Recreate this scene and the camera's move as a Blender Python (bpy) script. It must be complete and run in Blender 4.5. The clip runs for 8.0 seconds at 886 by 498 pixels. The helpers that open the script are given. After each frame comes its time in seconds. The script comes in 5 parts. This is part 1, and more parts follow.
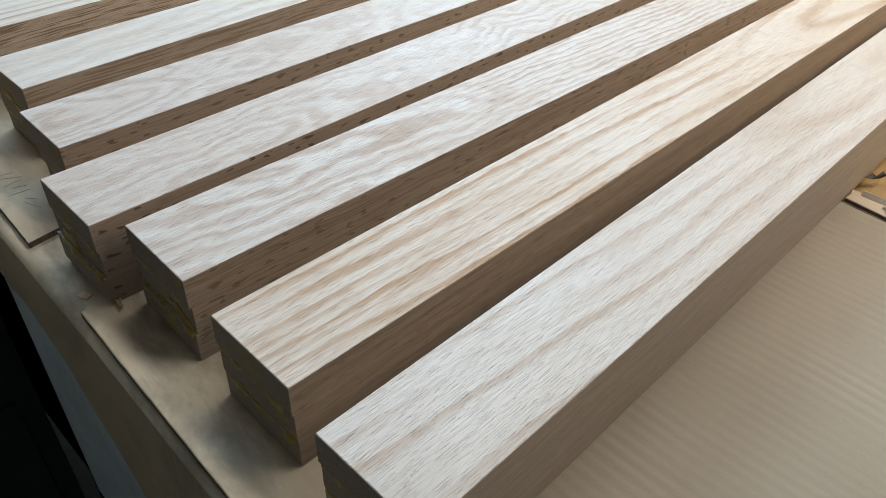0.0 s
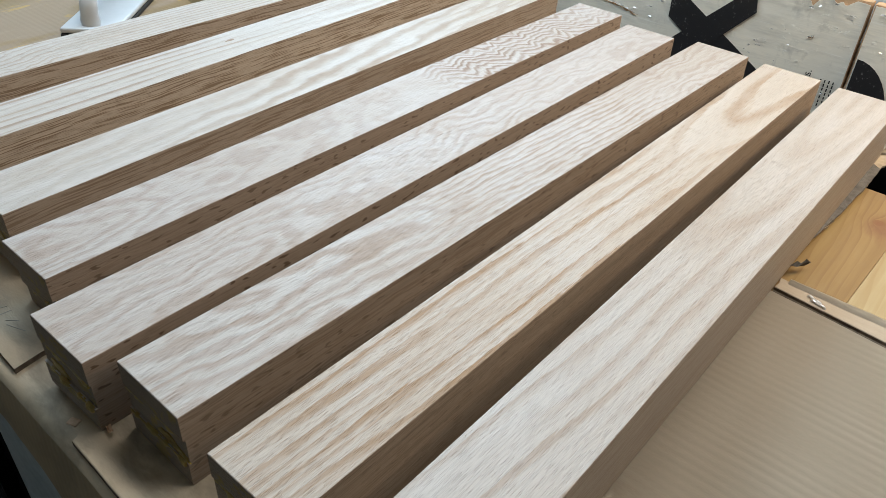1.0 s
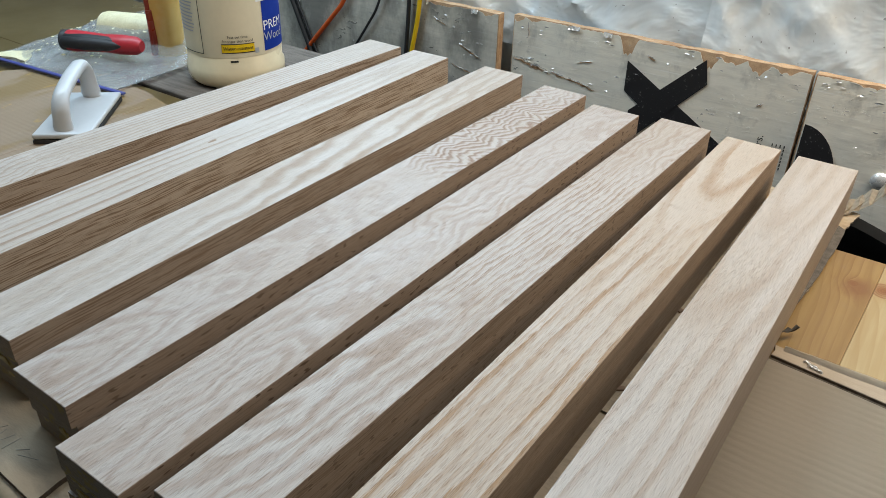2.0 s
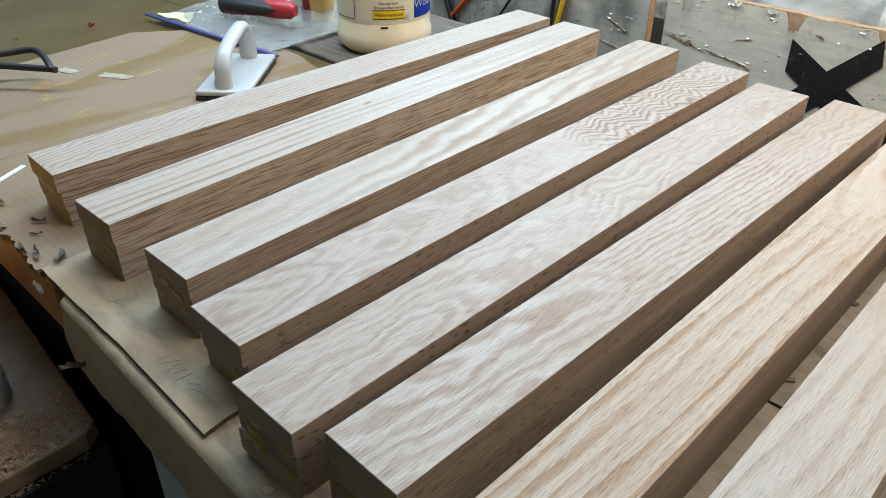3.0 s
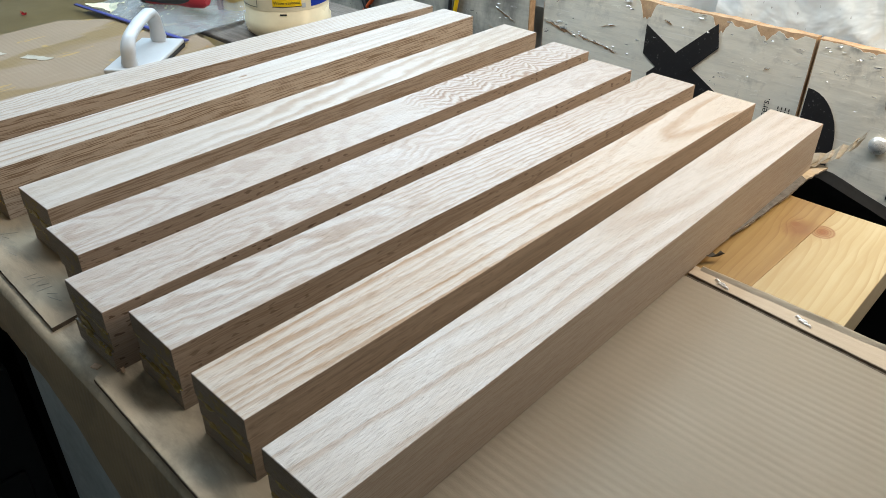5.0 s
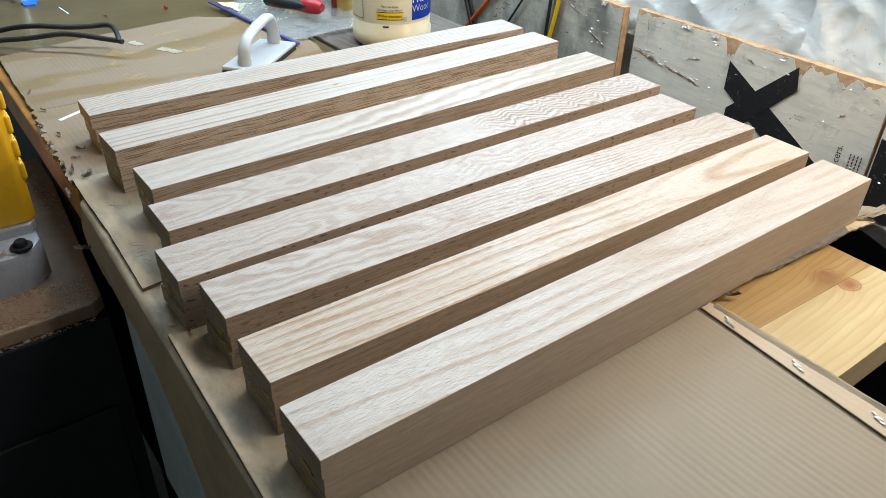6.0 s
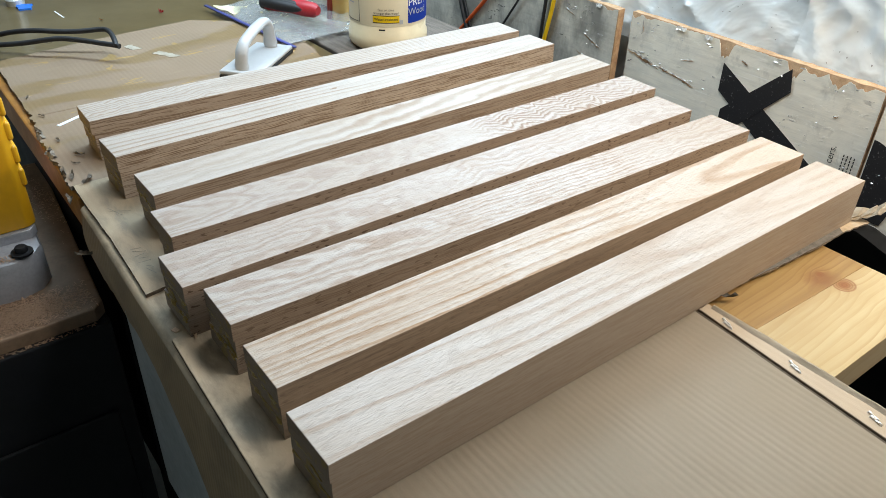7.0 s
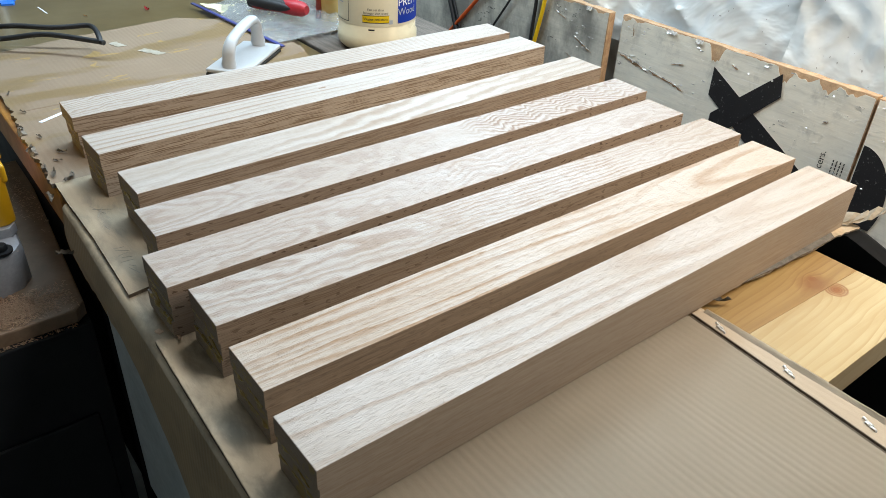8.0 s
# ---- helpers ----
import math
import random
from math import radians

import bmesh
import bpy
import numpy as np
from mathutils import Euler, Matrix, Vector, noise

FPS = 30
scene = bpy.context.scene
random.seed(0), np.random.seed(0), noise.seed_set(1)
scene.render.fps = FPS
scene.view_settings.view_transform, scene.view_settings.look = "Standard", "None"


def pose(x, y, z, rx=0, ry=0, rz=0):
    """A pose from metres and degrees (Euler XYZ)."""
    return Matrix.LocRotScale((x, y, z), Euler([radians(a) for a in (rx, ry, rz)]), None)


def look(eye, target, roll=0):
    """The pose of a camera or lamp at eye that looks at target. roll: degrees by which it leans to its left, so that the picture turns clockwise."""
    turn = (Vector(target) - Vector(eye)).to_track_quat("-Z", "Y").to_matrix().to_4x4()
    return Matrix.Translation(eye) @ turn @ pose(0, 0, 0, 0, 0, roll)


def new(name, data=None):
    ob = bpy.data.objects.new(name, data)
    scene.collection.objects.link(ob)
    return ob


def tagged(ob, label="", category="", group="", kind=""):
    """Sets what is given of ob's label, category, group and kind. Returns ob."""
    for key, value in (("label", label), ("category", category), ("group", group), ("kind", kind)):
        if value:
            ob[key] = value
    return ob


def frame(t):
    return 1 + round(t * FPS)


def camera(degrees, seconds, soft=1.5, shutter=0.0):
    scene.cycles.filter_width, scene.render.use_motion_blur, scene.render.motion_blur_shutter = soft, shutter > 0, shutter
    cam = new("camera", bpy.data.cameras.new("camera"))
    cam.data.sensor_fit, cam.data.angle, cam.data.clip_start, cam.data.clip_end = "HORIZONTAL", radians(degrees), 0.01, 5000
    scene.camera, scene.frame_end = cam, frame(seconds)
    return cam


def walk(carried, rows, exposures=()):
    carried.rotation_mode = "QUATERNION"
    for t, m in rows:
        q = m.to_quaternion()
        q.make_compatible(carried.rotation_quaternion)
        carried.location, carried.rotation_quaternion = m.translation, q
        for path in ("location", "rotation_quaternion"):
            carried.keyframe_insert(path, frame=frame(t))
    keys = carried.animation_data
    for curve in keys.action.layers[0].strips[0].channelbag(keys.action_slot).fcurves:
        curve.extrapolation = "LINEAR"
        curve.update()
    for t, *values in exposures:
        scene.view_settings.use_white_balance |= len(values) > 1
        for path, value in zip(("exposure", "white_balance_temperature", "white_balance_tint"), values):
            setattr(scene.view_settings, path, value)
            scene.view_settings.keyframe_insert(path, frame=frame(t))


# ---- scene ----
cam = camera(60.6, 8.0, soft=0.78)
PATH = [
    (0, (0.1793, -0.1123, 1.2295), (-0.8911, 1.0169, -0.0271), 2.06),
    (0.5, (0.1704, -0.1210, 1.2563), (-0.8635, 1.0399, -0.0019), 2.66),
    (1, (0.1669, -0.1210, 1.2986), (-0.8439, 1.1345, 0.1145), 2.84),
    (1.5, (0.1660, -0.1205, 1.3267), (-0.7760, 1.2667, 0.2367), 1.85),
    (2, (0.1231, -0.1498, 1.3259), (-0.8376, 1.2602, 0.2822), 1.64),
    (2.2, (0.1088, -0.1581, 1.3241), (-0.8893, 1.2271, 0.2825), 1.45),
    (3.3, (0.0858, -0.1788, 1.3043), (-1.0910, 1.0083, 0.2062), 0.22),
    (3.5, (0.0925, -0.1725, 1.3034), (-1.0594, 1.0323, 0.1981), 0.41),
    (4, (0.1149, -0.1594, 1.3033), (-0.9607, 1.0967, 0.1785), 0.68),
    (4.5, (0.1831, -0.1802, 1.3202), (-0.8315, 1.1307, 0.2012), 0.96),
    (4.7, (0.2376, -0.1767, 1.3212), (-0.8091, 1.1193, 0.2144), 0.68),
    (5.8, (0.4117, -0.1592, 1.3780), (-0.9131, 0.8779, 0.2966), 2.00),
    (6, (0.4144, -0.1616, 1.3910), (-0.9111, 0.8594, 0.2952), 1.77),
    (6.5, (0.4148, -0.1630, 1.4043), (-0.9071, 0.8524, 0.2991), 1.21),
    (7, (0.4121, -0.1710, 1.4003), (-0.9009, 0.8636, 0.3023), 1.73),
    (7.5, (0.4040, -0.1754, 1.3958), (-0.9073, 0.8664, 0.3026), 2.26),
    (8, (0.4011, -0.1692, 1.3905), (-0.8932, 0.8990, 0.3024), 2.87),
]
walk(cam, [(t, look(eye, target, roll)) for t, eye, target, roll in PATH],
     [(0.0, 0.16, 6090, 10), (0.5, 0.20, 6090, 10), (1.0, 0.05, 6140, 10), (1.5, -0.14, 6190, 10), (2.2, -0.20, 6190, 10), (3.3, 0.14, 6190, 10), (4.5, 0.12, 6190, 10), (5.8, 0.30, 6240, 10), (8.0, 0.30, 6240, 10)])

# ---- light ----
TZ = 0.90          # height of the bench covering above the floor
world = bpy.data.worlds.new("world")
scene.world = world
world.use_nodes = True
world.node_tree.nodes["Background"].inputs[0].default_value = (0.75, 0.85, 1.0, 1)
world.node_tree.nodes["Background"].inputs[1].default_value = 0.05


def area_lamp(name, place, target, sx, sy, watts, colour):
    data = bpy.data.lights.new(name, "AREA")
    data.shape, data.size, data.size_y, data.energy, data.color = "RECTANGLE", sx, sy, watts, colour
    ob = new(name, data)
    ob.matrix_world = look(place, target)
    return ob


area_lamp("window_daylight", (-0.95, 1.17, TZ + 0.78), (-0.95, -1.0, TZ + 0.35), 1.1, 0.6, 13.5, (0.62, 0.84, 1.0))
area_lamp("tube_light_lamp", (0.16, 0.50, TZ + 1.08), (0.08, 0.98, 0.60), 1.15, 0.12, 12.0, (0.97, 0.94, 0.88))
area_lamp("tube_light_lamp", (-1.12, 0.56, TZ + 1.08), (-0.95, 0.45, 0.0), 1.24, 0.16, 17.5, (0.70, 0.885, 1.0))
area_lamp("work_lamp_light", (0.40, 0.95, TZ + 0.545), (-0.45, 0.78, TZ), 0.11, 0.11, 3.6, (1.0, 0.74, 0.45))


# ---- materials ----
class Graph:
    """A small writer of node materials."""

    def __init__(self, name, rough=0.5, metal=0.0, spec=0.5):
        self.m = bpy.data.materials.new(name)
        self.m.use_nodes = True
        self.t = self.m.node_tree
        self.b = self.t.nodes["Principled BSDF"]
        self.set("Roughness", rough)
        self.set("Metallic", metal)
        self.set("Specular IOR Level", spec)
        self.co = self.n("ShaderNodeTexCoord").outputs["Object"]

    def n(self, kind):
        return self.t.nodes.new(kind)

    def set(self, key, v):
        self.plug(v, self.b.inputs[key])

    def plug(self, v, socket):
        if isinstance(v, bpy.types.NodeSocket):
            self.t.links.new(v, socket)
        else:
            socket.default_value = (*v, 1.0) if isinstance(v, tuple) and len(v) == 3 and socket.type == "RGBA" else v

    def math(self, op, a, b=0.0, c=None):
        k = self.n("ShaderNodeMath")
        k.operation = op
        self.plug(a, k.inputs[0])
        self.plug(b, k.inputs[1])
        if c is not None:
            self.plug(c, k.inputs[2])
        return k.outputs[0]

    def xyz(self, v):
        k = self.n("ShaderNodeSeparateXYZ")
        self.plug(v, k.inputs[0])
        return k.outputs

    def moved(self, scale=(1, 1, 1), loc=(0, 0, 0), rot=(0, 0, 0), v=None):
        k = self.n("ShaderNodeMapping")
        self.plug(v or self.co, k.inputs[0])
        k.inputs["Location"].default_value, k.inputs["Scale"].default_value, k.inputs["Rotation"].default_value = loc, scale, rot
        return k.outputs[0]

    def noise(self, v, scale=1.0, detail=3.0, rough=0.5, twist=0.0):
        k = self.n("ShaderNodeTexNoise")
        self.plug(v, k.inputs["Vector"])
        for key, val in (("Scale", scale), ("Detail", detail), ("Roughness", rough), ("Distortion", twist)):
            k.inputs[key].default_value = val
        return k.outputs["Fac"]

    def ramp(self, v, *stops):
        k = self.n("ShaderNodeValToRGB")
        self.plug(v, k.inputs[0])
        e = k.color_ramp.elements
        while len(e) < len(stops):
            e.new(0.5)
        for el, (at, col) in zip(e, stops):
            el.position, el.color = at, (*col, 1) if isinstance(col, tuple) else (col, col, col, 1)
        return k.outputs[0]

    def mix(self, f, a, b, how="MIX"):
        k = self.n("ShaderNodeMix")
        k.data_type, k.blend_type = "RGBA", how
        self.plug(f, k.inputs[0])
        self.plug(a, k.inputs[6])
        self.plug(b, k.inputs[7])
        return k.outputs[2]

    def bump(self, h, strength=0.3, dist=0.001):
        k = self.n("ShaderNodeBump")
        k.inputs["Strength"].default_value, k.inputs["Distance"].default_value = strength, dist
        self.plug(h, k.inputs["Height"])
        self.t.links.new(k.outputs[0], self.b.inputs["Normal"])


class Oak(Graph):
    """Planed oak. x runs across the board, y along it; figure is drawn by rings that meet the face at a slant."""

    def begin(self, seed, light):
        self.seed, self.light = seed, light
        self.x, self.y, self.z = self.xyz(self.co)
        self.fibre = self.noise(self.moved((900, 34, 900), (seed, 0, seed)), 1.0, 3.0, 0.65)
        self.total = None
        return self

    def swing(self, fu, fv, amp, shift, detail=2.0):
        n = self.noise(self.moved((fu, fv, fu), (self.seed + shift, self.seed * 2.3 + shift, 0)), 1.0, detail, 0.5)
        return self.math("MULTIPLY", self.math("SUBTRACT", n, 0.5), amp)

    def figure(self, gap, window, strength, loop=None, drift=0.0, bend=(12, 4, 0.01), zig=(40, 18, 0.0), jag=0.004, soft=False, rare=False, shift=0.0):
        """One family of rings: loops round a centre (u, v, slimness) or lines that drift across the board."""
        if loop:
            u0, v0, slim = loop
            du = self.math("SUBTRACT", self.x, self.math("MULTIPLY_ADD", self.y, drift, u0 - drift * v0))
            dv = self.math("MULTIPLY", self.math("SUBTRACT", self.y, v0), slim)
            r = self.math("SQRT", self.math("ADD", self.math("MULTIPLY", du, du), self.math("MULTIPLY", dv, dv)))
        else:
            r = self.math("MULTIPLY_ADD", self.y, -drift, self.x)
        r = self.math("ADD", r, self.swing(*bend, 1.0 + shift))
        if zig[2]:
            r = self.math("ADD", r, self.swing(*zig, 5.0 + shift))
        r = self.math("MULTIPLY_ADD", self.math("SUBTRACT", self.fibre, 0.5), jag, self.math("ADD", r, 1.0))
        ring = self.math("FRACT", self.math("DIVIDE", r, gap))
        if soft:
            band = self.ramp(ring, (0.0, 0.05), (0.22, 0.9), (0.40, 0.85), (0.70, 0.10), (1.0, 0.05))
        else:
            band = self.ramp(ring, (0.0, 0.1), (0.06, 1.0), (0.26, 0.85), (0.50, 0.15), (0.9, 0.0), (1.0, 0.1))
        years = self.n("ShaderNodeCombineXYZ")
        self.plug(self.math("MULTIPLY", r, 0.9 / gap), years.inputs[0])
        self.plug(self.math("MULTIPLY_ADD", self.y, 3.0, self.seed), years.inputs[1])
        band = self.math("MULTIPLY", band, self.ramp(self.noise(years.outputs[0], 1.0, 2.0, 0.6), *(((0.40, 0.08), (0.56, 1.0)) if rare else ((0.32, 0.45), (0.54, 1.0)))))
        win = self.ramp(self.math("DIVIDE", self.y, 0.8), *[(v / 0.8, k) for v, k in window])
        band = self.math("MULTIPLY", self.math("MULTIPLY", band, win), strength)
        self.total = band if self.total is None else self.math("MAXIMUM", self.total, band)

    def finish(self, dark, pore=0.3):
        light, seed = self.light, self.seed
        tone = self.noise(self.moved((22, 3.0, 22), (seed, seed, 0)), 1.0, 3.0, 0.55)
        base = self.mix(self.ramp(tone, (0.36, 0.0), (0.66, 1.0)), light, tuple(c * f for c, f in zip(light, (0.91, 0.86, 0.80))))
        base = self.mix(self.total, base, dark)
        grain = self.noise(self.moved((1300, 60, 1300), (0, seed, 0)), 1.0, 2.0, 0.6)
        base = self.mix(self.math("MULTIPLY", self.ramp(grain, (0.44, 0.0), (0.60, 1.0)), 0.24), base, tuple(c * 0.62 for c in light))
        pores = self.ramp(self.noise(self.moved((2300, 75, 2300), (seed, 0, 0)), 1.0, 1.0, 0.5), (0.58, 0.0), (0.64, 1.0))
        base = self.mix(self.math("MULTIPLY", pores, self.math("MULTIPLY_ADD", self.total, 0.5, pore)), base, tuple(c * 0.70 for c in dark))
        self.set("Base Color", base)
        sheen = self.noise(self.moved((34, 12, 34), (seed * 1.3, 0, 0)), 1.0, 2.0, 0.5)
        rough = self.math("MULTIPLY_ADD", self.fibre, 0.30, self.ramp(sheen, (0.38, 0.24), (0.62, 0.42)))
        self.set("Roughness", self.math("MULTIPLY_ADD", self.total, 0.22, rough))
        self.set("Specular IOR Level", 0.5)
        self.bump(self.math("MULTIPLY_ADD", pores, -0.8, self.math("MULTIPLY", grain, 0.7)), 0.7, 0.0006)
        return self.m


def oak_shaded_side(name, seed, light, dark, lines, flecks, bands=0.35, hair=0.35):
    """The sawn side of an oak blank: long dark growth lines, hairlines and lens-shaped rays."""
    g = Oak(name).begin(seed, light)
    y, z = g.y, g.z
    bent = g.math("MULTIPLY_ADD", g.noise(g.moved((0, 16, 40), (0, seed, 0)), 1.0, 2.0, 0.5), 0.006, z)

    def streaks(fy, fz, lo, hi, top, extra):
        lane = g.n("ShaderNodeCombineXYZ")
        g.plug(seed + extra, lane.inputs[0])
        g.plug(g.math("MULTIPLY", y, fy), lane.inputs[1])
        g.plug(g.math("MULTIPLY", bent, fz), lane.inputs[2])
        return g.ramp(g.noise(lane.outputs[0], 1.0, 2.0, 0.6), (lo, 0.0), (hi, top))

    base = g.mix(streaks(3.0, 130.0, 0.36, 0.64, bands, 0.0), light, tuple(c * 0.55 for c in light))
    base = g.mix(streaks(15.0, 700.0, 0.525, 0.575, lines, 3.0), base, dark)
    base = g.mix(streaks(70.0, 1500.0, 0.54, 0.60, hair, 7.0), base, tuple(c * 0.8 for c in dark))
    if flecks:
        ray = g.noise(g.moved((0, 85, 330), (0, seed * 5, seed)), 1.0, 0.5, 0.5)
        base = g.mix(g.ramp(ray, (0.66, 0.0), (0.68, flecks)), base, (0.085, 0.048, 0.026))
    g.set("Base Color", base)
    g.set("Roughness", 0.55)
    g.bump(g.fibre, 0.5, 0.0005)
    return g.m


def oak_end(name, seed, light):
    """A rough-sawn end: saw scores, grime and old glue."""
    g = Oak(name).begin(seed, light)
    scores = g.noise(g.moved((50, 50, 850), (0, 0, seed), (0, 0.5, 0)), 1.0, 3.0, 0.6)
    base = g.mix(g.ramp(scores, (0.3, 0.1), (0.7, 0.8)), light, (0.19, 0.135, 0.09))
    grit = g.noise(g.moved((700, 700, 700)), 1.0, 2.0, 0.6)
    base = g.mix(g.ramp(grit, (0.5, 0.0), (0.62, 0.5)), base, (0.12, 0.085, 0.06))
    old = g.noise(g.moved((45, 45, 70), (seed, 0, 0)), 1.0, 4.0, 0.65)
    base = g.mix(g.ramp(old, (0.55, 0.0), (0.60, 0.7)), base, (0.34, 0.235, 0.06))
    white = g.noise(g.moved((70, 70, 70), (0, 0, seed)), 1.0, 4.0, 0.7)
    base = g.mix(g.ramp(white, (0.64, 0.0), (0.68, 0.5)), base, (0.42, 0.38, 0.28))
    g.set("Base Color", base)
    g.set("Roughness", 0.72)
    g.bump(g.math("MULTIPLY_ADD", scores, 0.6, grit), 0.6, 0.0007)
    return g.m


def cardboard(name, col=(0.50, 0.41, 0.30), ripple=0.5, stains=0.0, along="y", soil=0.0):
    g = Graph(name, 0.62, 0.0, 0.35)
    x, y, z = g.xyz(g.co)
    big = g.noise(g.moved((5, 5, 5)), 1.0, 4.0, 0.6)
    fibre = g.noise(g.moved((260, 700, 400)), 1.0, 3.0, 0.6)
    warp = g.noise(g.moved((6, 14, 6)), 1.0, 2.0, 0.5)
    wave = g.math("SINE", g.math("MULTIPLY_ADD", y if along == "y" else x, 760.0, g.math("MULTIPLY", warp, 5.0)))
    wave = g.math("MULTIPLY", wave, g.ramp(g.noise(g.moved((4, 9, 4), (3, 1, 0)), 1.0, 2.0), (0.38, 0.25), (0.6, 1.0)))
    base = g.mix(g.ramp(big, (0.3, 0.0), (0.7, 1.0)), col, tuple(c * f for c, f in zip(col, (0.86, 0.84, 0.80))))
    base = g.mix(g.math("MULTIPLY", g.ramp(fibre, (0.35, 0.0), (0.8, 1.0)), 0.22), base, tuple(c * 0.7 for c in col))
    base = g.mix(g.math("MULTIPLY_ADD", wave, 0.13 * ripple, 0.13 * ripple), base, tuple(c * 0.55 for c in col))
    if soil:
        smear = g.noise(g.moved((16, 34, 16), (2, 5, 1), (0, 0, 0.5)), 1.0, 5.0, 0.62, 0.4)
        base = g.mix(g.math("MULTIPLY", g.ramp(smear, (0.46, 0.0), (0.64, 1.0)), 0.62 * soil), base, (0.17, 0.14, 0.10))
        scuff = g.noise(g.moved((60, 200, 60), (1, 2, 3), (0, 0, 0.7)), 1.0, 4.0, 0.7)
        base = g.mix(g.math("MULTIPLY", g.ramp(scuff, (0.60, 0.0), (0.68, 1.0)), 0.15 * soil), base, tuple(min(0.8, c * 1.35) for c in col))
    if stains:
        s = g.noise(g.moved((11, 3.4, 6), (0.7, 2.1, 0), (0, 0, 0.35)), 1.0, 4.0, 0.6, 0.5)
        base = g.mix(g.math("MULTIPLY", g.ramp(s, (0.53, 0.0), (0.60, 1.0)), 0.65 * stains), base, (0.20, 0.125, 0.028))
        s2 = g.noise(g.moved((30, 11, 6), (5.1, 0.4, 0), (0, 0, 0.35)), 1.0, 4.0, 0.6, 0.7)
        base = g.mix(g.math("MULTIPLY", g.ramp(s2, (0.63, 0.0), (0.66, 1.0)), 0.7 * stains), base, (0.44, 0.27, 0.05))
        g.set("Roughness", g.math("MULTIPLY_ADD", g.ramp(s, (0.5, 0.0), (0.62, 1.0)), -0.25, 0.62))
    g.set("Base Color", base)
    g.bump(g.math("ADD", g.math("MULTIPLY", wave, ripple), g.math("MULTIPLY", fibre, 0.5)), 0.4, 0.0008)
    return g.m


def speckled(name, a, b, scale=30.0, rough=0.5, metal=0.0, low=0.35, high=0.7, bump=0.15, spec=0.5, stretch=(1, 1, 1), fine=8.0, grit=0.35):
    """Two colours mottled at two scales, with fine relief."""
    g = Graph(name, rough, metal, spec)
    v = g.moved(stretch)
    n = g.noise(v, scale, 4.0, 0.6)
    f = g.noise(v, scale * fine, 3.0, 0.6)
    base = g.mix(g.ramp(n, (low, 0.0), (high, 1.0)), a, b)
    base = g.mix(g.math("MULTIPLY", g.ramp(f, (0.4, 0.0), (0.75, 1.0)), grit), base, tuple(c * 0.6 for c in a))
    g.set("Base Color", base)
    g.set("Roughness", g.math("MULTIPLY_ADD", n, 0.2, rough - 0.1))
    g.bump(g.math("MULTIPLY_ADD", f, 0.5, n), bump, 0.0015)
    return g.m


def foil():
    """Dull aluminium facing: cloudy handling marks, fine rubbed scratches and a few crushed shiny spots."""
    g = Graph("foil_facing", 0.42, 0.3, 0.5)
    x, y, z = g.xyz(g.co)
    cloud = g.noise(g.moved((5, 5, 8)), 1.0, 5.0, 0.65)
    rub = g.noise(g.moved((14, 14, 130), (0, 0, 0), (0, 0.05, 0)), 1.0, 4.0, 0.7)
    dent = g.noise(g.moved((24, 24, 24)), 1.0, 3.0, 0.5)
    base = g.mix(g.ramp(cloud, (0.34, 0.0), (0.66, 1.0)), (0.72, 0.705, 0.63), (0.88, 0.825, 0.70))
    base = g.mix(g.ramp(rub, (0.46, 0.0), (0.68, 0.26)), base, (0.36, 0.35, 0.32))
    smudge = g.noise(g.moved((19, 19, 12), (4, 0, 7)), 1.0, 5.0, 0.7)
    base = g.mix(g.ramp(smudge, (0.56, 0.0), (0.70, 0.45)), base, (0.24, 0.235, 0.22))
    hair = g.noise(g.moved((9, 9, 420), (0, 0, 3), (0, 0.5, 0)), 1.0, 2.0, 0.6)
    base = g.mix(g.ramp(hair, (0.66, 0.0), (0.69, 0.45)), base, (0.88, 0.87, 0.83))
    crush = g.noise(g.moved((38, 38, 95), (3, 0, 1), (0, -0.25, 0)), 1.0, 5.0, 0.7, 0.5)
    shiny = g.math("MULTIPLY", g.ramp(crush, (0.60, 0.0), (0.63, 1.0)), g.ramp(cloud, (0.46, 0.0), (0.58, 1.0)))
    base = g.mix(g.math("MULTIPLY", shiny, 0.5), base, (0.86, 0.86, 0.84))
    old = g.math("MULTIPLY", g.ramp(g.noise(g.moved((9, 9, 5), (4, 0, 2)), 1.0, 5.0, 0.65), (0.36, 0.25), (0.58, 0.85)), g.ramp(g.math("MULTIPLY_ADD", x, -1.6, -0.78), (0.0, 0.0), (0.22, 1.0)))
    base = g.mix(old, base, (0.12, 0.12, 0.112))
    g.set("Base Color", base)
    g.set("Roughness", g.math("MULTIPLY_ADD", shiny, -0.16, g.math("MULTIPLY_ADD", rub, 0.30, 0.24)))
    g.set("Metallic", g.math("MULTIPLY_ADD", shiny, 0.5, 0.14))
    g.bump(g.math("MULTIPLY_ADD", shiny, 0.8, g.math("MULTIPLY_ADD", rub, 0.3, dent)), 0.4, 0.004)
    return g.m


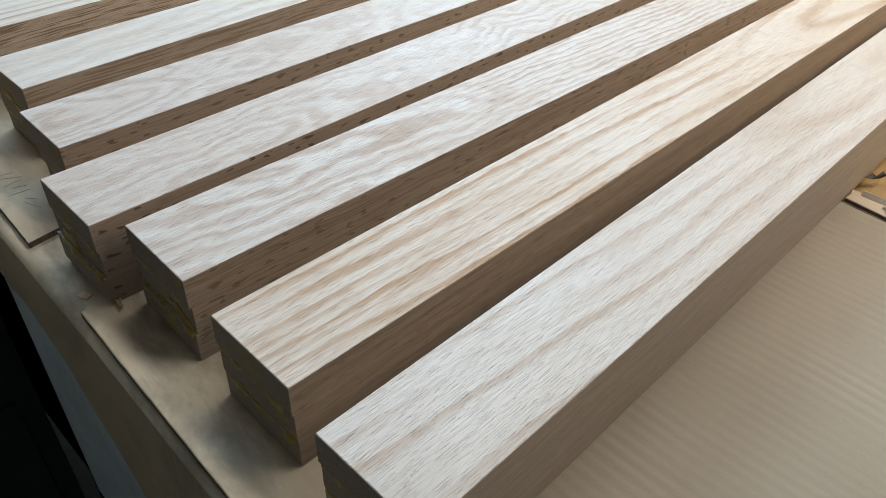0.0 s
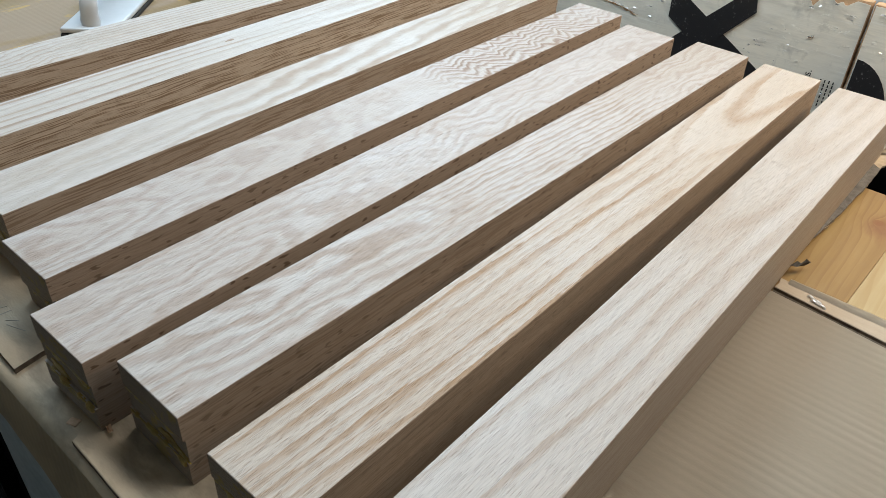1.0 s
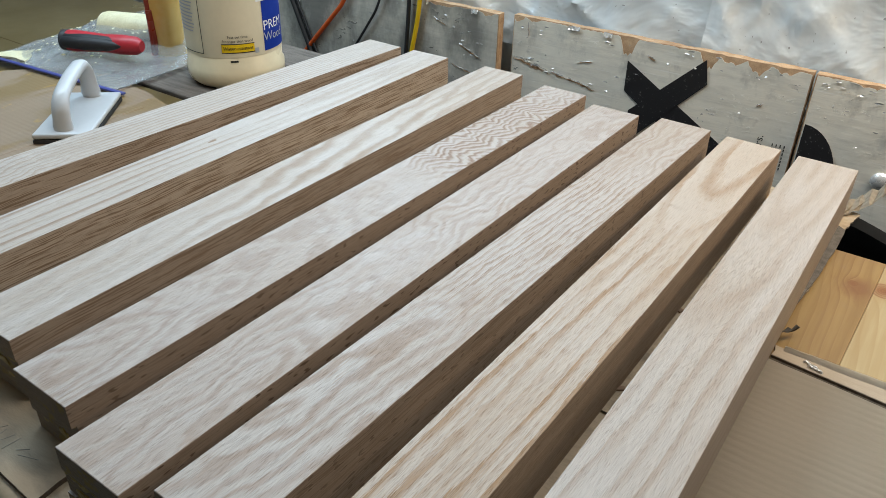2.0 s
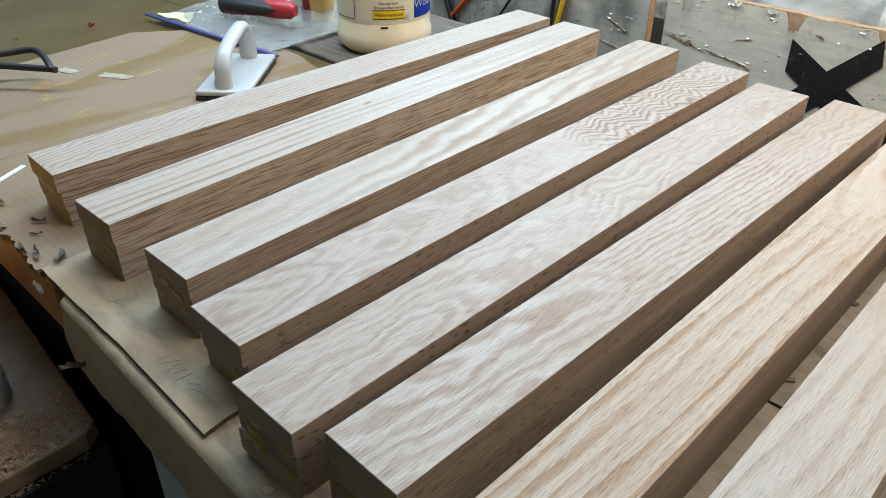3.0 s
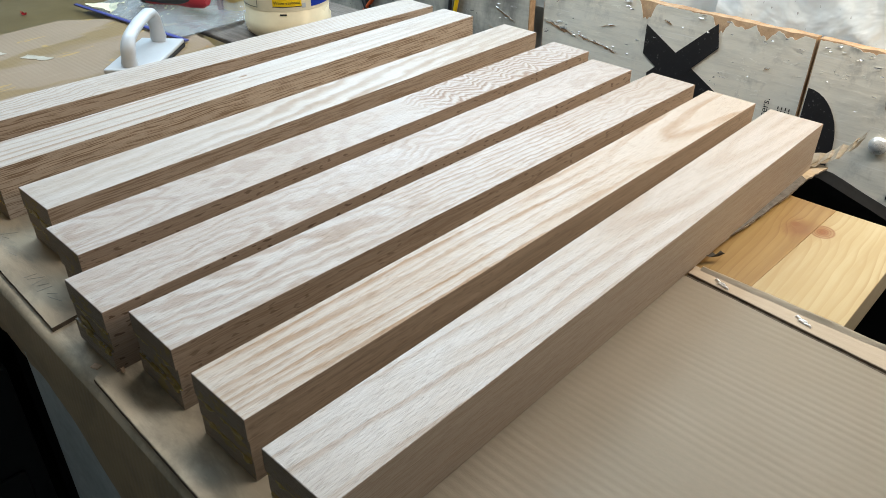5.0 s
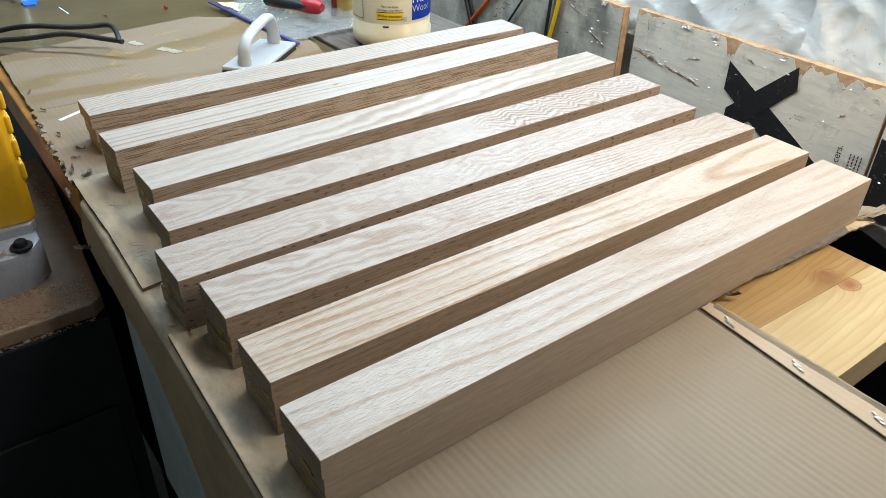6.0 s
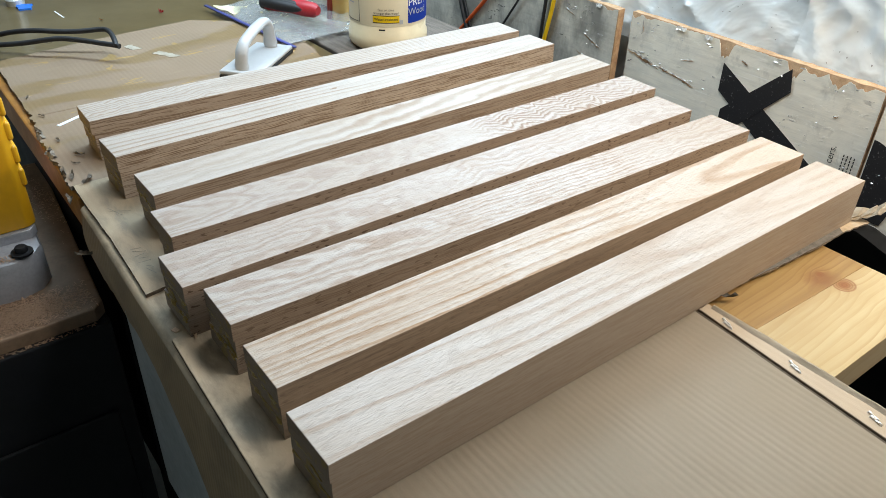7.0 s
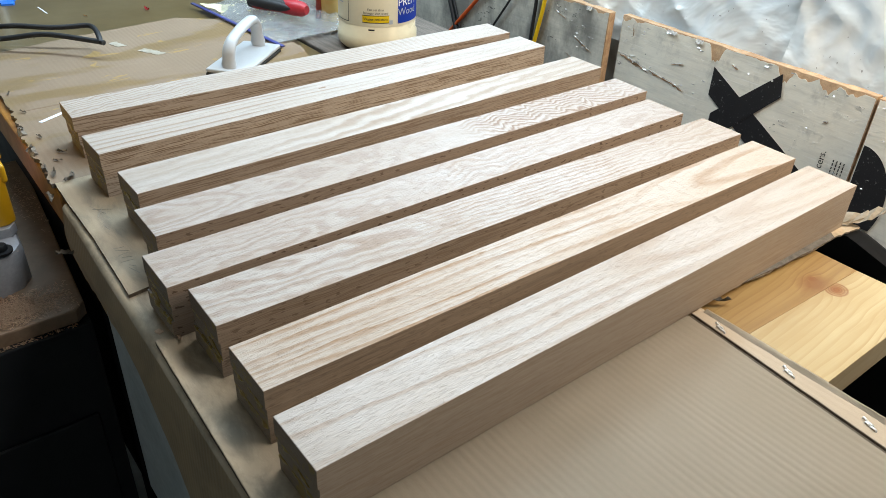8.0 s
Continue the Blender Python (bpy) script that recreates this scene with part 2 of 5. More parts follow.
def plastic_sheet_material():
    g = Graph("poly_sheeting", 0.14, 0.0, 0.8)
    n = g.noise(g.moved((2.2, 2.2, 3.0), (0.6, 0, 0)), 1.0, 3.0, 0.5)
    f = g.noise(g.moved((6, 6, 9), (0, 0, 0), (0, 0.35, 0)), 1.0, 4.0, 0.55, 0.5)
    # bluish and warm cream patches: the tint of the light put into the colour
    base = g.mix(g.ramp(n, (0.40, 0.0), (0.62, 1.0)), (0.84, 0.91, 0.95), (0.93, 0.88, 0.80))
    dots = g.noise(g.moved((150, 150, 150)), 1.0, 1.0, 0.4)
    base = g.mix(g.ramp(dots, (0.76, 0.0), (0.79, 0.6)), base, (0.16, 0.15, 0.14))
    g.set("Base Color", base)
    g.bump(f, 0.7, 0.018)
    return g.m


def pine(name, seed, light, dark, knots, smoke=None):
    g = Graph(name, 0.36, 0.0, 0.5)
    x, y, z = g.xyz(g.co)
    n1 = g.noise(g.moved((10, 4, 10), (seed, 0, 0)), 1.0, 2.0, 0.5)
    r = g.math("MULTIPLY_ADD", n1, 0.05, g.math("MULTIPLY_ADD", y, 0.05, x))
    near = None
    for kx, ky, size in knots:
        dx, dy = g.math("SUBTRACT", x, kx), g.math("SUBTRACT", y, ky)
        dd = g.math("SQRT", g.math("ADD", g.math("MULTIPLY", dx, dx), g.math("MULTIPLY", g.math("MULTIPLY", dy, dy), 0.7)))
        pull = g.math("DIVIDE", size * 0.9, g.math("ADD", dd, size * 0.9))
        r = g.math("MULTIPLY_ADD", pull, 0.035, r)
        spot = g.math("SUBTRACT", 1.0, g.math("DIVIDE", dd, size))
        near = spot if near is None else g.math("MAXIMUM", near, spot)
    ring = g.math("FRACT", g.math("DIVIDE", r, 0.0085))
    band = g.ramp(ring, (0.0, 0.0), (0.6, 0.25), (0.93, 1.0), (1.0, 0.0))
    tone = g.noise(g.moved((9, 5, 9), (seed, 3, 0)), 1.0, 3.0, 0.5)
    base = g.mix(g.ramp(tone, (0.35, 0.0), (0.7, 1.0)), light, tuple(0.5 * (a + b) for a, b in zip(light, dark)))
    base = g.mix(g.math("MULTIPLY", g.math("MULTIPLY", band, g.ramp(g.noise(g.moved((14, 3, 14), (seed, 9, 0)), 1.0, 2.0), (0.38, 0.25), (0.6, 1.0))), 0.80), base, dark)
    run = g.noise(g.moved((75, 3.5, 75), (seed, 0, 0)), 1.0, 4.0, 0.65)
    base = g.mix(g.ramp(run, (0.42, 0.0), (0.62, 0.65)), base, tuple(0.35 * a + 0.65 * b for a, b in zip(light, dark)))
    fine = g.noise(g.moved((420, 14, 420)), 1.0, 3.0, 0.6)
    base = g.mix(g.math("MULTIPLY", g.ramp(fine, (0.4, 0.0), (0.8, 1.0)), 0.2), base, dark)
    if near is not None:
        base = g.mix(g.ramp(near, (-0.0, 0.0), (0.08, 0.55), (0.3, 0.42), (0.75, 0.95)), base, (0.25, 0.095, 0.03))
        inner = g.ramp(g.math("FRACT", g.math("MULTIPLY", near, 4.5)), (0.0, 0.0), (0.8, 0.5), (1.0, 0.0))
        base = g.mix(g.math("MULTIPLY", inner, g.ramp(near, (0.0, 0.0), (0.1, 1.0))), base, (0.17, 0.06, 0.02))
    if smoke:
        dx, dy = g.math("SUBTRACT", x, smoke[0]), g.math("SUBTRACT", y, smoke[1])
        dd = g.math("SQRT", g.math("ADD", g.math("MULTIPLY", dx, dx), g.math("MULTIPLY", dy, dy)))
        dd = g.math("MULTIPLY_ADD", g.math("SUBTRACT", g.noise(g.moved((60, 22, 60)), 1.0, 3.0, 0.6), 0.5), 0.05, dd)
        base = g.mix(g.ramp(dd, (0.004, 0.75), (0.030, 0.0)), base, (0.20, 0.085, 0.035))
    g.set("Base Color", base)
    g.bump(fine, 0.12, 0.0006)
    return g.m


def plain(name, col, rough=0.5, metal=0.0, spec=0.5, vary=0.18):
    return speckled(name, col, tuple(c * (1 - vary) for c in col), 16.0, rough, metal, bump=0.03, spec=spec, grit=0.06)


def clear(name, col=(1, 1, 1), rough=0.08):
    g = Graph(name, rough, 0.0, 0.5)
    g.set("Base Color", col)
    g.set("Transmission Weight", 0.88)
    g.set("IOR", 1.22)
    crease = g.noise(g.moved((30, 30, 30)), 1.0, 4.0, 0.6, 0.8)
    g.bump(crease, 0.6, 0.006)
    return g.m


M_CARD = cardboard("cardboard_kraft", (0.525, 0.45, 0.345), ripple=0.6)
M_CARD_STRIP = cardboard("cardboard_strip", (0.42, 0.34, 0.25), 0.2)
M_CARD_COVER = cardboard("cardboard_cover", (0.52, 0.42, 0.295), 0.2, soil=1.0)
M_CARD_SOILED = cardboard("cardboard_soiled", (0.39, 0.305, 0.205), 0.2, soil=1.0)
# hanging side of the cover: browner, and darkened for the shade it hangs in
M_CARD_SHADED = cardboard("cardboard_shaded_side", (0.46, 0.345, 0.215), 0.6, along="x", soil=0.5)
M_CARD_STAINED = cardboard("cardboard_stained", (0.275, 0.200, 0.136), 0.26, stains=0.7)
M_CORE = speckled("cardboard_core", (0.17, 0.125, 0.085), (0.07, 0.05, 0.035), 160, 0.85, bump=0.5)
M_TORN = speckled("torn_paper", (0.27, 0.225, 0.175), (0.12, 0.097, 0.075), 90, 0.85, bump=0.5)
M_TORN_GREY = speckled("torn_grey_paper", (0.17, 0.155, 0.135), (0.085, 0.077, 0.068), 110, 0.85, bump=0.5)
M_FOAM = speckled("foam_core", (0.58, 0.40, 0.24), (0.36, 0.22, 0.12), 60, 0.9, bump=0.7)
M_FOIL = foil()
M_BRIGHT = speckled("bright_foil", (0.90, 0.90, 0.88), (0.72, 0.72, 0.70), 40, 0.26, 0.55, bump=0.5)
M_PRINT = speckled("black_print", (0.018, 0.018, 0.020), (0.13, 0.13, 0.125), 210, 0.42, 0.0, 0.62, 0.70, bump=0.2, fine=3)
M_POLY = plastic_sheet_material()
M_CONCRETE = speckled("concrete", (0.36, 0.37, 0.35), (0.26, 0.27, 0.25), 9, 0.85, bump=0.5)
M_WALL = speckled("painted_block", (0.62, 0.62, 0.60), (0.53, 0.53, 0.51), 6, 0.85, bump=0.4)
M_CEIL = speckled("ceiling_board", (0.55, 0.54, 0.52), (0.48, 0.47, 0.45), 6, 0.9, bump=0.3)
M_STAINED = speckled("stained_plywood", (0.130, 0.092, 0.036), (0.092, 0.062, 0.020), 5.5, 0.30, bump=0.2, fine=5)
M_ORANGE = speckled("varnished_edge", (0.44, 0.20, 0.03), (0.26, 0.10, 0.018), 14, 0.45, bump=0.2)
M_GREYWOOD = speckled("weathered_wood", (0.155, 0.125, 0.10), (0.075, 0.062, 0.052), 14, 0.7, bump=0.5, stretch=(1.2, 9, 9))
M_GLUE = speckled("dried_glue", (0.40, 0.285, 0.07), (0.27, 0.17, 0.035), 120, 0.35, bump=0.7)
M_BLACK = plain("black_paint", (0.009, 0.010, 0.012), 0.6, spec=0.25)
M_RUBBER = plain("black_rubber", (0.018, 0.018, 0.02), 0.55)
M_YELLOW = plain("yellow_enamel", (0.75, 0.40, 0.012), 0.32)
M_CAST = speckled("cast_aluminium", (0.42, 0.43, 0.46), (0.33, 0.34, 0.37), 30, 0.42, 0.35, bump=0.15)
M_MDF = speckled("brown_mdf", (0.28, 0.185, 0.115), (0.19, 0.12, 0.072), 22, 0.6, bump=0.2)
M_DUST = speckled("wood_shavings", (0.66, 0.47, 0.32), (0.48, 0.31, 0.19), 300, 0.8, bump=0.2)
M_WHITE = plain("white_plastic", (0.47, 0.48, 0.49), 0.35, vary=0.06)
M_PAPER = plain("white_paper", (0.78, 0.82, 0.86), 0.6, vary=0.05)
M_CREAM = plain("cream_plastic", (0.76, 0.66, 0.45), 0.30, vary=0.08)
M_LABEL = plain("cream_label", (0.70, 0.63, 0.46), 0.55, spec=0.2, vary=0.05)
M_BLUE = plain("blue_label", (0.012, 0.04, 0.32), 0.55, spec=0.15)
M_LYEL = plain("yellow_label", (0.80, 0.55, 0.012), 0.55, spec=0.15)
M_INK = plain("black_ink", (0.02, 0.02, 0.02), 0.5)
M_WINK = plain("white_ink", (0.82, 0.83, 0.85), 0.5)
M_GINK = plain("grey_ink", (0.42, 0.45, 0.50), 0.5)
M_AMBER = speckled("amber_plastic", (0.60, 0.36, 0.09), (0.72, 0.52, 0.22), 14, 0.22, bump=0.03, grit=0.05)
M_RED = plain("red_rubber", (0.45, 0.02, 0.03), 0.42)
M_REDGLUE = plain("red_brown_glue", (0.26, 0.035, 0.015), 0.3)
M_ZIP = plain("blue_zip", (0.05, 0.06, 0.24), 0.35)
M_BAG = clear("clear_bag", (0.93, 0.95, 0.96), 0.16)
M_PALEGLUE = speckled("pale_glue", (0.74, 0.68, 0.46), (0.60, 0.52, 0.30), 40, 0.4, bump=0.5)
M_STEEL = speckled("steel_wire", (0.72, 0.71, 0.68), (0.60, 0.59, 0.57), 90, 0.3, 0.6, bump=0.2)
M_CABLEY = plain("yellow_cable", (0.78, 0.52, 0.01), 0.4)
M_CABLEO = plain("orange_cable", (0.55, 0.09, 0.015), 0.45)
M_TAPE = plain("blue_tape", (0.02, 0.16, 0.62), 0.55)
M_FILM = speckled("dried_film", (0.46, 0.42, 0.35), (0.33, 0.27, 0.19), 60, 0.4, bump=0.3)
M_PENCIL = plain("pencil_mark", (0.27, 0.225, 0.17), 0.6)
M_GREY = speckled("grey_paint", (0.50, 0.53, 0.53), (0.38, 0.41, 0.41), 12, 0.55, bump=0.1)
M_TUBE = bpy.data.materials.new("tube_glow")
M_TUBE.use_nodes = True
M_TUBE.node_tree.nodes["Principled BSDF"].inputs["Emission Color"].default_value = (1, 0.95, 0.88, 1)
M_TUBE.node_tree.nodes["Principled BSDF"].inputs["Emission Strength"].default_value = 3.0
g_glass = Graph("window_glass", 0.03)
g_glass.set("Base Color", (0.9, 0.95, 1.0))
g_glass.set("Transmission Weight", 1.0)
M_GLASS = g_glass.m


# ---- builders ----
def mesh_of(name, bm, *mats):
    me = bpy.data.meshes.new(name)
    bm.normal_update()
    bm.to_mesh(me)
    bm.free()
    for m in mats:
        me.materials.append(m)
    return me


def part(name, bm, mat, parent=None, label="", smooth=False, at=(0, 0, 0), rz=0.0):
    mats = mat if isinstance(mat, (list, tuple)) else [mat]
    me = mesh_of(name, bm, *mats)
    if smooth:
        me.shade_smooth()
        me.set_sharp_from_angle(angle=radians(40))
    ob = new(name, me)
    ob.parent = parent
    ob.matrix_basis = pose(*at, 0, 0, rz)
    return tagged(ob, label)


def holder(name, x, y, z, rz=0.0):
    ob = new(name)
    ob.empty_display_size = 0.05
    ob.matrix_basis = pose(x, y, TZ + z, 0, 0, rz)
    return ob


def box(bm, x0, x1, y0, y1, z0, z1, mi=0):
    vs = [bm.verts.new((x, y, z)) for x in (x0, x1) for y in (y0, y1) for z in (z0, z1)]
    made = []
    for f in ((0, 1, 3, 2), (4, 6, 7, 5), (0, 4, 5, 1), (2, 3, 7, 6), (0, 2, 6, 4), (1, 5, 7, 3)):
        face = bm.faces.new([vs[i] for i in f])
        face.material_index = mi
        made.append(face)
    return made


def bevel(bm, width, seg=2, edges=None):
    bmesh.ops.bevel(bm, geom=edges or list(bm.edges), offset=width, segments=seg, profile=0.5, affect="EDGES")


def block(x0, x1, y0, y1, z0, z1, r=0.0, seg=2):
    bm = bmesh.new()
    box(bm, x0, x1, y0, y1, z0, z1)
    if r:
        bevel(bm, r, seg)
    return bm


def slab(outline, z0, z1, r=0.0):
    """An outline in plan with thickness; the top and bottom take material 0, the rim material 1."""
    bm = bmesh.new()
    low, high = [bm.verts.new((x, y, z0)) for x, y in outline], [bm.verts.new((x, y, z1)) for x, y in outline]
    top = bm.faces.new(high)
    bm.faces.new(low[::-1])
    n = len(outline)
    for i in range(n):
        bm.faces.new((low[i], low[(i + 1) % n], high[(i + 1) % n], high[i])).material_index = 1
    bmesh.ops.recalc_face_normals(bm, faces=bm.faces[:])
    if r:
        bevel(bm, r, 2, list(top.edges))
    return bm


def ragged(points, rough, step=0.008, seed=1):
    """Points along an outline, each side broken up by its own roughness."""
    rnd, out = random.Random(seed), []
    for i, (p, q) in enumerate(zip(points, points[1:] + points[:1])):
        a, b = Vector(p), Vector(q)
        amp = rough[i]
        n = max(1, int((b - a).length / step)) if amp else 1
        side = Vector((-(b - a).y, (b - a).x)).normalized()
        drift = 0.0
        for k in range(n):
            drift = 0.6 * drift + rnd.uniform(-1, 1) * amp
            out.append(tuple(a.lerp(b, k / n) + (side * drift if k else Vector((0, 0)))))
    return out


def tube(points, radius, name="wire", res=3, cyclic=False):
    """A round rod along points, as a mesh."""
    cu = bpy.data.curves.new(name, "CURVE")
    cu.dimensions, cu.bevel_depth, cu.bevel_resolution, cu.use_fill_caps = "3D", radius, res, True
    sp = cu.splines.new("NURBS")
    sp.points.add(len(points) - 1)
    for sp_p, p in zip(sp.points, points):
        sp_p.co = (*p, 1)
    sp.use_endpoint_u, sp.order_u, sp.resolution_u, sp.use_cyclic_u = not cyclic, 3, 6, cyclic
    ob = new(name, cu)
    me = bpy.data.meshes.new_from_object(ob.evaluated_get(bpy.context.evaluated_depsgraph_get()))
    bpy.data.objects.remove(ob)
    bpy.data.curves.remove(cu)
    bm = bmesh.new()
    bm.from_mesh(me)
    bpy.data.meshes.remove(me)
    return bm


def words(text, size):
    """Flat letters centred on the origin, in the plane of x and y."""
    cu = bpy.data.curves.new("words", "FONT")
    cu.body, cu.size, cu.align_x, cu.align_y, cu.resolution_u = text, size, "CENTER", "CENTER", 3
    ob = new("words", cu)
    me = bpy.data.meshes.new_from_object(ob.evaluated_get(bpy.context.evaluated_depsgraph_get()))
    bpy.data.objects.remove(ob)
    bpy.data.curves.remove(cu)
    bm = bmesh.new()
    bm.from_mesh(me)
    bpy.data.meshes.remove(me)
    return bm


def turned(profile, seg=48, closed=True):
    """A body of revolution from (radius, height) pairs."""
    bm = bmesh.new()
    rings = []
    for r, z in profile:
        rings.append([bm.verts.new((r * math.cos(2 * math.pi * k / seg), r * math.sin(2 * math.pi * k / seg), z)) for k in range(seg)])
    for a, b in zip(rings, rings[1:]):
        for k in range(seg):
            bm.faces.new((a[k], a[(k + 1) % seg], b[(k + 1) % seg], b[k]))
    if closed:
        bm.faces.new(rings[0][::-1])
        bm.faces.new(rings[-1])
    return bm


def shifted(bm, m):
    bmesh.ops.transform(bm, matrix=m, verts=bm.verts[:])
    return bm


def merged(*bms):
    out = bmesh.new()
    for b in bms:
        me = bpy.data.meshes.new("tmp")
        b.to_mesh(me)
        b.free()
        out.from_mesh(me)
        bpy.data.meshes.remove(me)
    return out


# ---- the room ----
def setting(name, bm, mat, label, category, at=(0, 0, 0), smooth=False):
    ob = part(name, bm, mat, None, "", smooth, at)
    return tagged(ob, label, category, kind="structure")


RX0, RX1, RY0, RY1, RZ1 = -2.8, 2.2, -2.4, 1.12, 2.06
setting("floor", block(RX0 - 0.2, RX1 + 0.2, RY0 - 0.2, RY1 + 0.3, -0.12, 0.0), M_CONCRETE, "dark grey worn concrete workshop floor", "floor")
setting("ceiling", block(RX0 - 0.2, RX1 + 0.2, RY0 - 0.2, RY1 + 0.3, RZ1, RZ1 + 0.1), M_CEIL, "plain off-white ceiling over the workshop", "ceiling")
setting("wall_south", block(RX0, RX1, RY0 - 0.15, RY0, 0.0, RZ1), M_WALL, "plain grey painted workshop wall", "wall")
setting("wall_west", block(RX0 - 0.15, RX0, RY0, RY1, 0.0, RZ1), M_WALL, "plain grey painted workshop wall", "wall")
setting("wall_east", block(RX1, RX1 + 0.15, RY0, RY1, 0.0, RZ1), M_WALL, "plain grey painted workshop wall", "wall")
WX0, WX1, WZ0, WZ1 = -1.55, -0.35, TZ + 0.44, TZ + 1.12
bm = bmesh.new()
box(bm, RX0, WX0, RY1, RY1 + 0.15, 0.0, RZ1)
box(bm, WX1, RX1, RY1, RY1 + 0.15, 0.0, RZ1)
box(bm, WX0, WX1, RY1, RY1 + 0.15, 0.0, WZ0)
box(bm, WX0, WX1, RY1, RY1 + 0.15, WZ1, RZ1)
setting("wall_north", bm, M_WALL, "grey wall with a window opening, behind foil boards", "wall")
win = tagged(new("window_1"), "white framed basement window letting in daylight", "window", kind="structure")
win.matrix_basis = pose(WX0, RY1 + 0.08, WZ0)
w, h = WX1 - WX0, WZ1 - WZ0
for x0, x1, z0, z1 in ((0, 0.045, 0, h), (w - 0.045, w, 0, h), (0.045, w - 0.045, 0, 0.045), (0.045, w - 0.045, h - 0.045, h)):
    part("window_frame", block(x0, x1, 0.035, 0.065, z0, z1, 0.003), M_WHITE, win)
pane = part("pane", block(0.045, w - 0.045, 0.046, 0.050, 0.045, h - 0.045), M_GLASS, win)
pane.visible_shadow = False

for x, y in ((0.16, 0.50), (-1.12, 0.56)):
    lamp = tagged(new("ceiling_light"), "long white tube light fixed under the ceiling", "lamp", "ceiling tube lights")
    lamp.matrix_basis = pose(x, y, RZ1)
    part("housing", block(-0.62, 0.62, -0.08, 0.08, -0.045, 0.0, 0.006), M_WHITE, lamp)
    part("tube", shifted(turned([(0.011, -0.58), (0.013, -0.57), (0.013, 0.57), (0.011, 0.58)], 16), pose(0, 0, -0.06, 0, 90, 0)), M_TUBE, lamp)


# warm work lamp clamped to the wall, aimed along the blanks
lamp = tagged(new("work_lamp"), "warm reflector work lamp on a wall arm", "lamp")
lamp.matrix_basis = look((0.40, 0.95, TZ + 0.55), (-0.45, 0.78, TZ))
shade = part("shade", turned([(0.095, -0.004), (0.098, 0.0), (0.088, 0.045), (0.050, 0.100), (0.030, 0.112), (0.028, 0.110), (0.046, 0.098), (0.084, 0.045), (0.093, 0.0), (0.095, -0.004)], 40, False), M_CAST, lamp, "grey metal reflector shade", True)
part("socket", turned([(0.020, 0.112), (0.024, 0.115), (0.024, 0.165), (0.016, 0.175)], 24), M_BLACK, lamp, "", True)
wall_end = lamp.matrix_basis.inverted() @ Vector((0.52, RY1 - 0.002, TZ + 0.72))
part("arm", tube([(0, 0, 0.170), (0.0, 0.03, 0.215), tuple(wall_end)], 0.007), M_STEEL, lamp, "thin steel arm", True)


# ---- bench, table and coverings ----
def place(name, bm, mat, label, category, at=(0, 0, 0), group="", kind="", smooth=False, rz=0.0):
    """A thing made of one mesh."""
    ob = part(name, bm, mat, None, "", smooth, (at[0], at[1], TZ + at[2]), rz)
    return tagged(ob, label, category, group, kind)


# pine bench top of two glued staves, with a dark frame
bench = tagged(holder("workbench", 0, 0, 0), "honey-coloured pine workbench with a dark wooden frame", "workbench")
PINE_Z = -0.0100
M_PINE_DARK = pine("pine_dark", 1.0, (0.365, 0.250, 0.100), (0.20, 0.105, 0.036), [(0.104, 0.645, 0.005)], (0.112, 0.638))
M_PINE_LIGHT = pine("pine_light", 2.4, (0.480, 0.400, 0.235), (0.33, 0.215, 0.085), [(0.1330, 0.648, 0.0135)])


def stave(corners):
    return slab(corners, PINE_Z - 0.04, PINE_Z, 0.0006)


part("stave", stave([(-0.60, 0.0), (0.1050, 0.0), (0.1268, 0.7085), (-0.60, 0.7080)]), [M_PINE_DARK, M_PINE_DARK], bench, "darker amber pine stave")
part("stave", stave([(0.1051, 0.0), (0.2100, 0.0), (0.2105, 0.7110), (0.1269, 0.7086)]), [M_PINE_LIGHT, M_PINE_LIGHT], bench, "pale yellow pine stave with a knot")
part("front_panel", block(-0.405, 0.10, -0.0235, -0.0190, -0.40, -0.045, 0.001), M_GREY, bench, "pale grey painted panel below the front edge")
for x in (-0.50, 0.12):
    for y in (0.08, 0.62):
        part("leg", block(x - 0.035, x + 0.035, y - 0.035, y + 0.035, -TZ, PINE_Z - 0.041, 0.004), M_BLACK, bench)
for y in (0.08, 0.62):
    part("apron", block(-0.464, 0.084, y - 0.015, y + 0.015, PINE_Z - 0.14, PINE_Z - 0.0415, 0.003), M_BLACK, bench)
part("shelf", block(-0.46, 0.08, 0.12, 0.58, -0.62, -0.60, 0.003), M_BLACK, bench)

# older table beside it, stained with glue, with a varnished front edge
table = tagged(holder("work_table", 0, 0, 0), "old glue-stained plywood table with an orange varnished edge", "table")
part("tabletop", block(-2.05, -0.602, 0.004, 0.560, -0.049, -0.0100, 0.002), M_STAINED, table, "brownish yellow glue-stained plywood top")
part("tabletop", block(-2.05, -1.140, 0.5605, 0.900, -0.049, -0.0100, 0.002), M_STAINED, table, "brownish yellow glue-stained plywood top")
part("edge_strip", block(-2.05, -0.575, -0.014, 0.003, -0.068, -0.0105, 0.003), M_ORANGE, table, "orange varnished front edge")
# black sheet added in place of the deep shade under the table
part("front_panel", block(-2.05, -0.605, 0.006, 0.020, -0.60, -0.0695, 0.002), M_BLACK, table, "added black panel for the shade below the edge")
for x in (-1.95, -0.70):
    for y in (0.06, 0.50):
        part("leg", block(x - 0.035, x + 0.035, y - 0.035, y + 0.035, -TZ, -0.046, 0.004), M_BLACK, table)

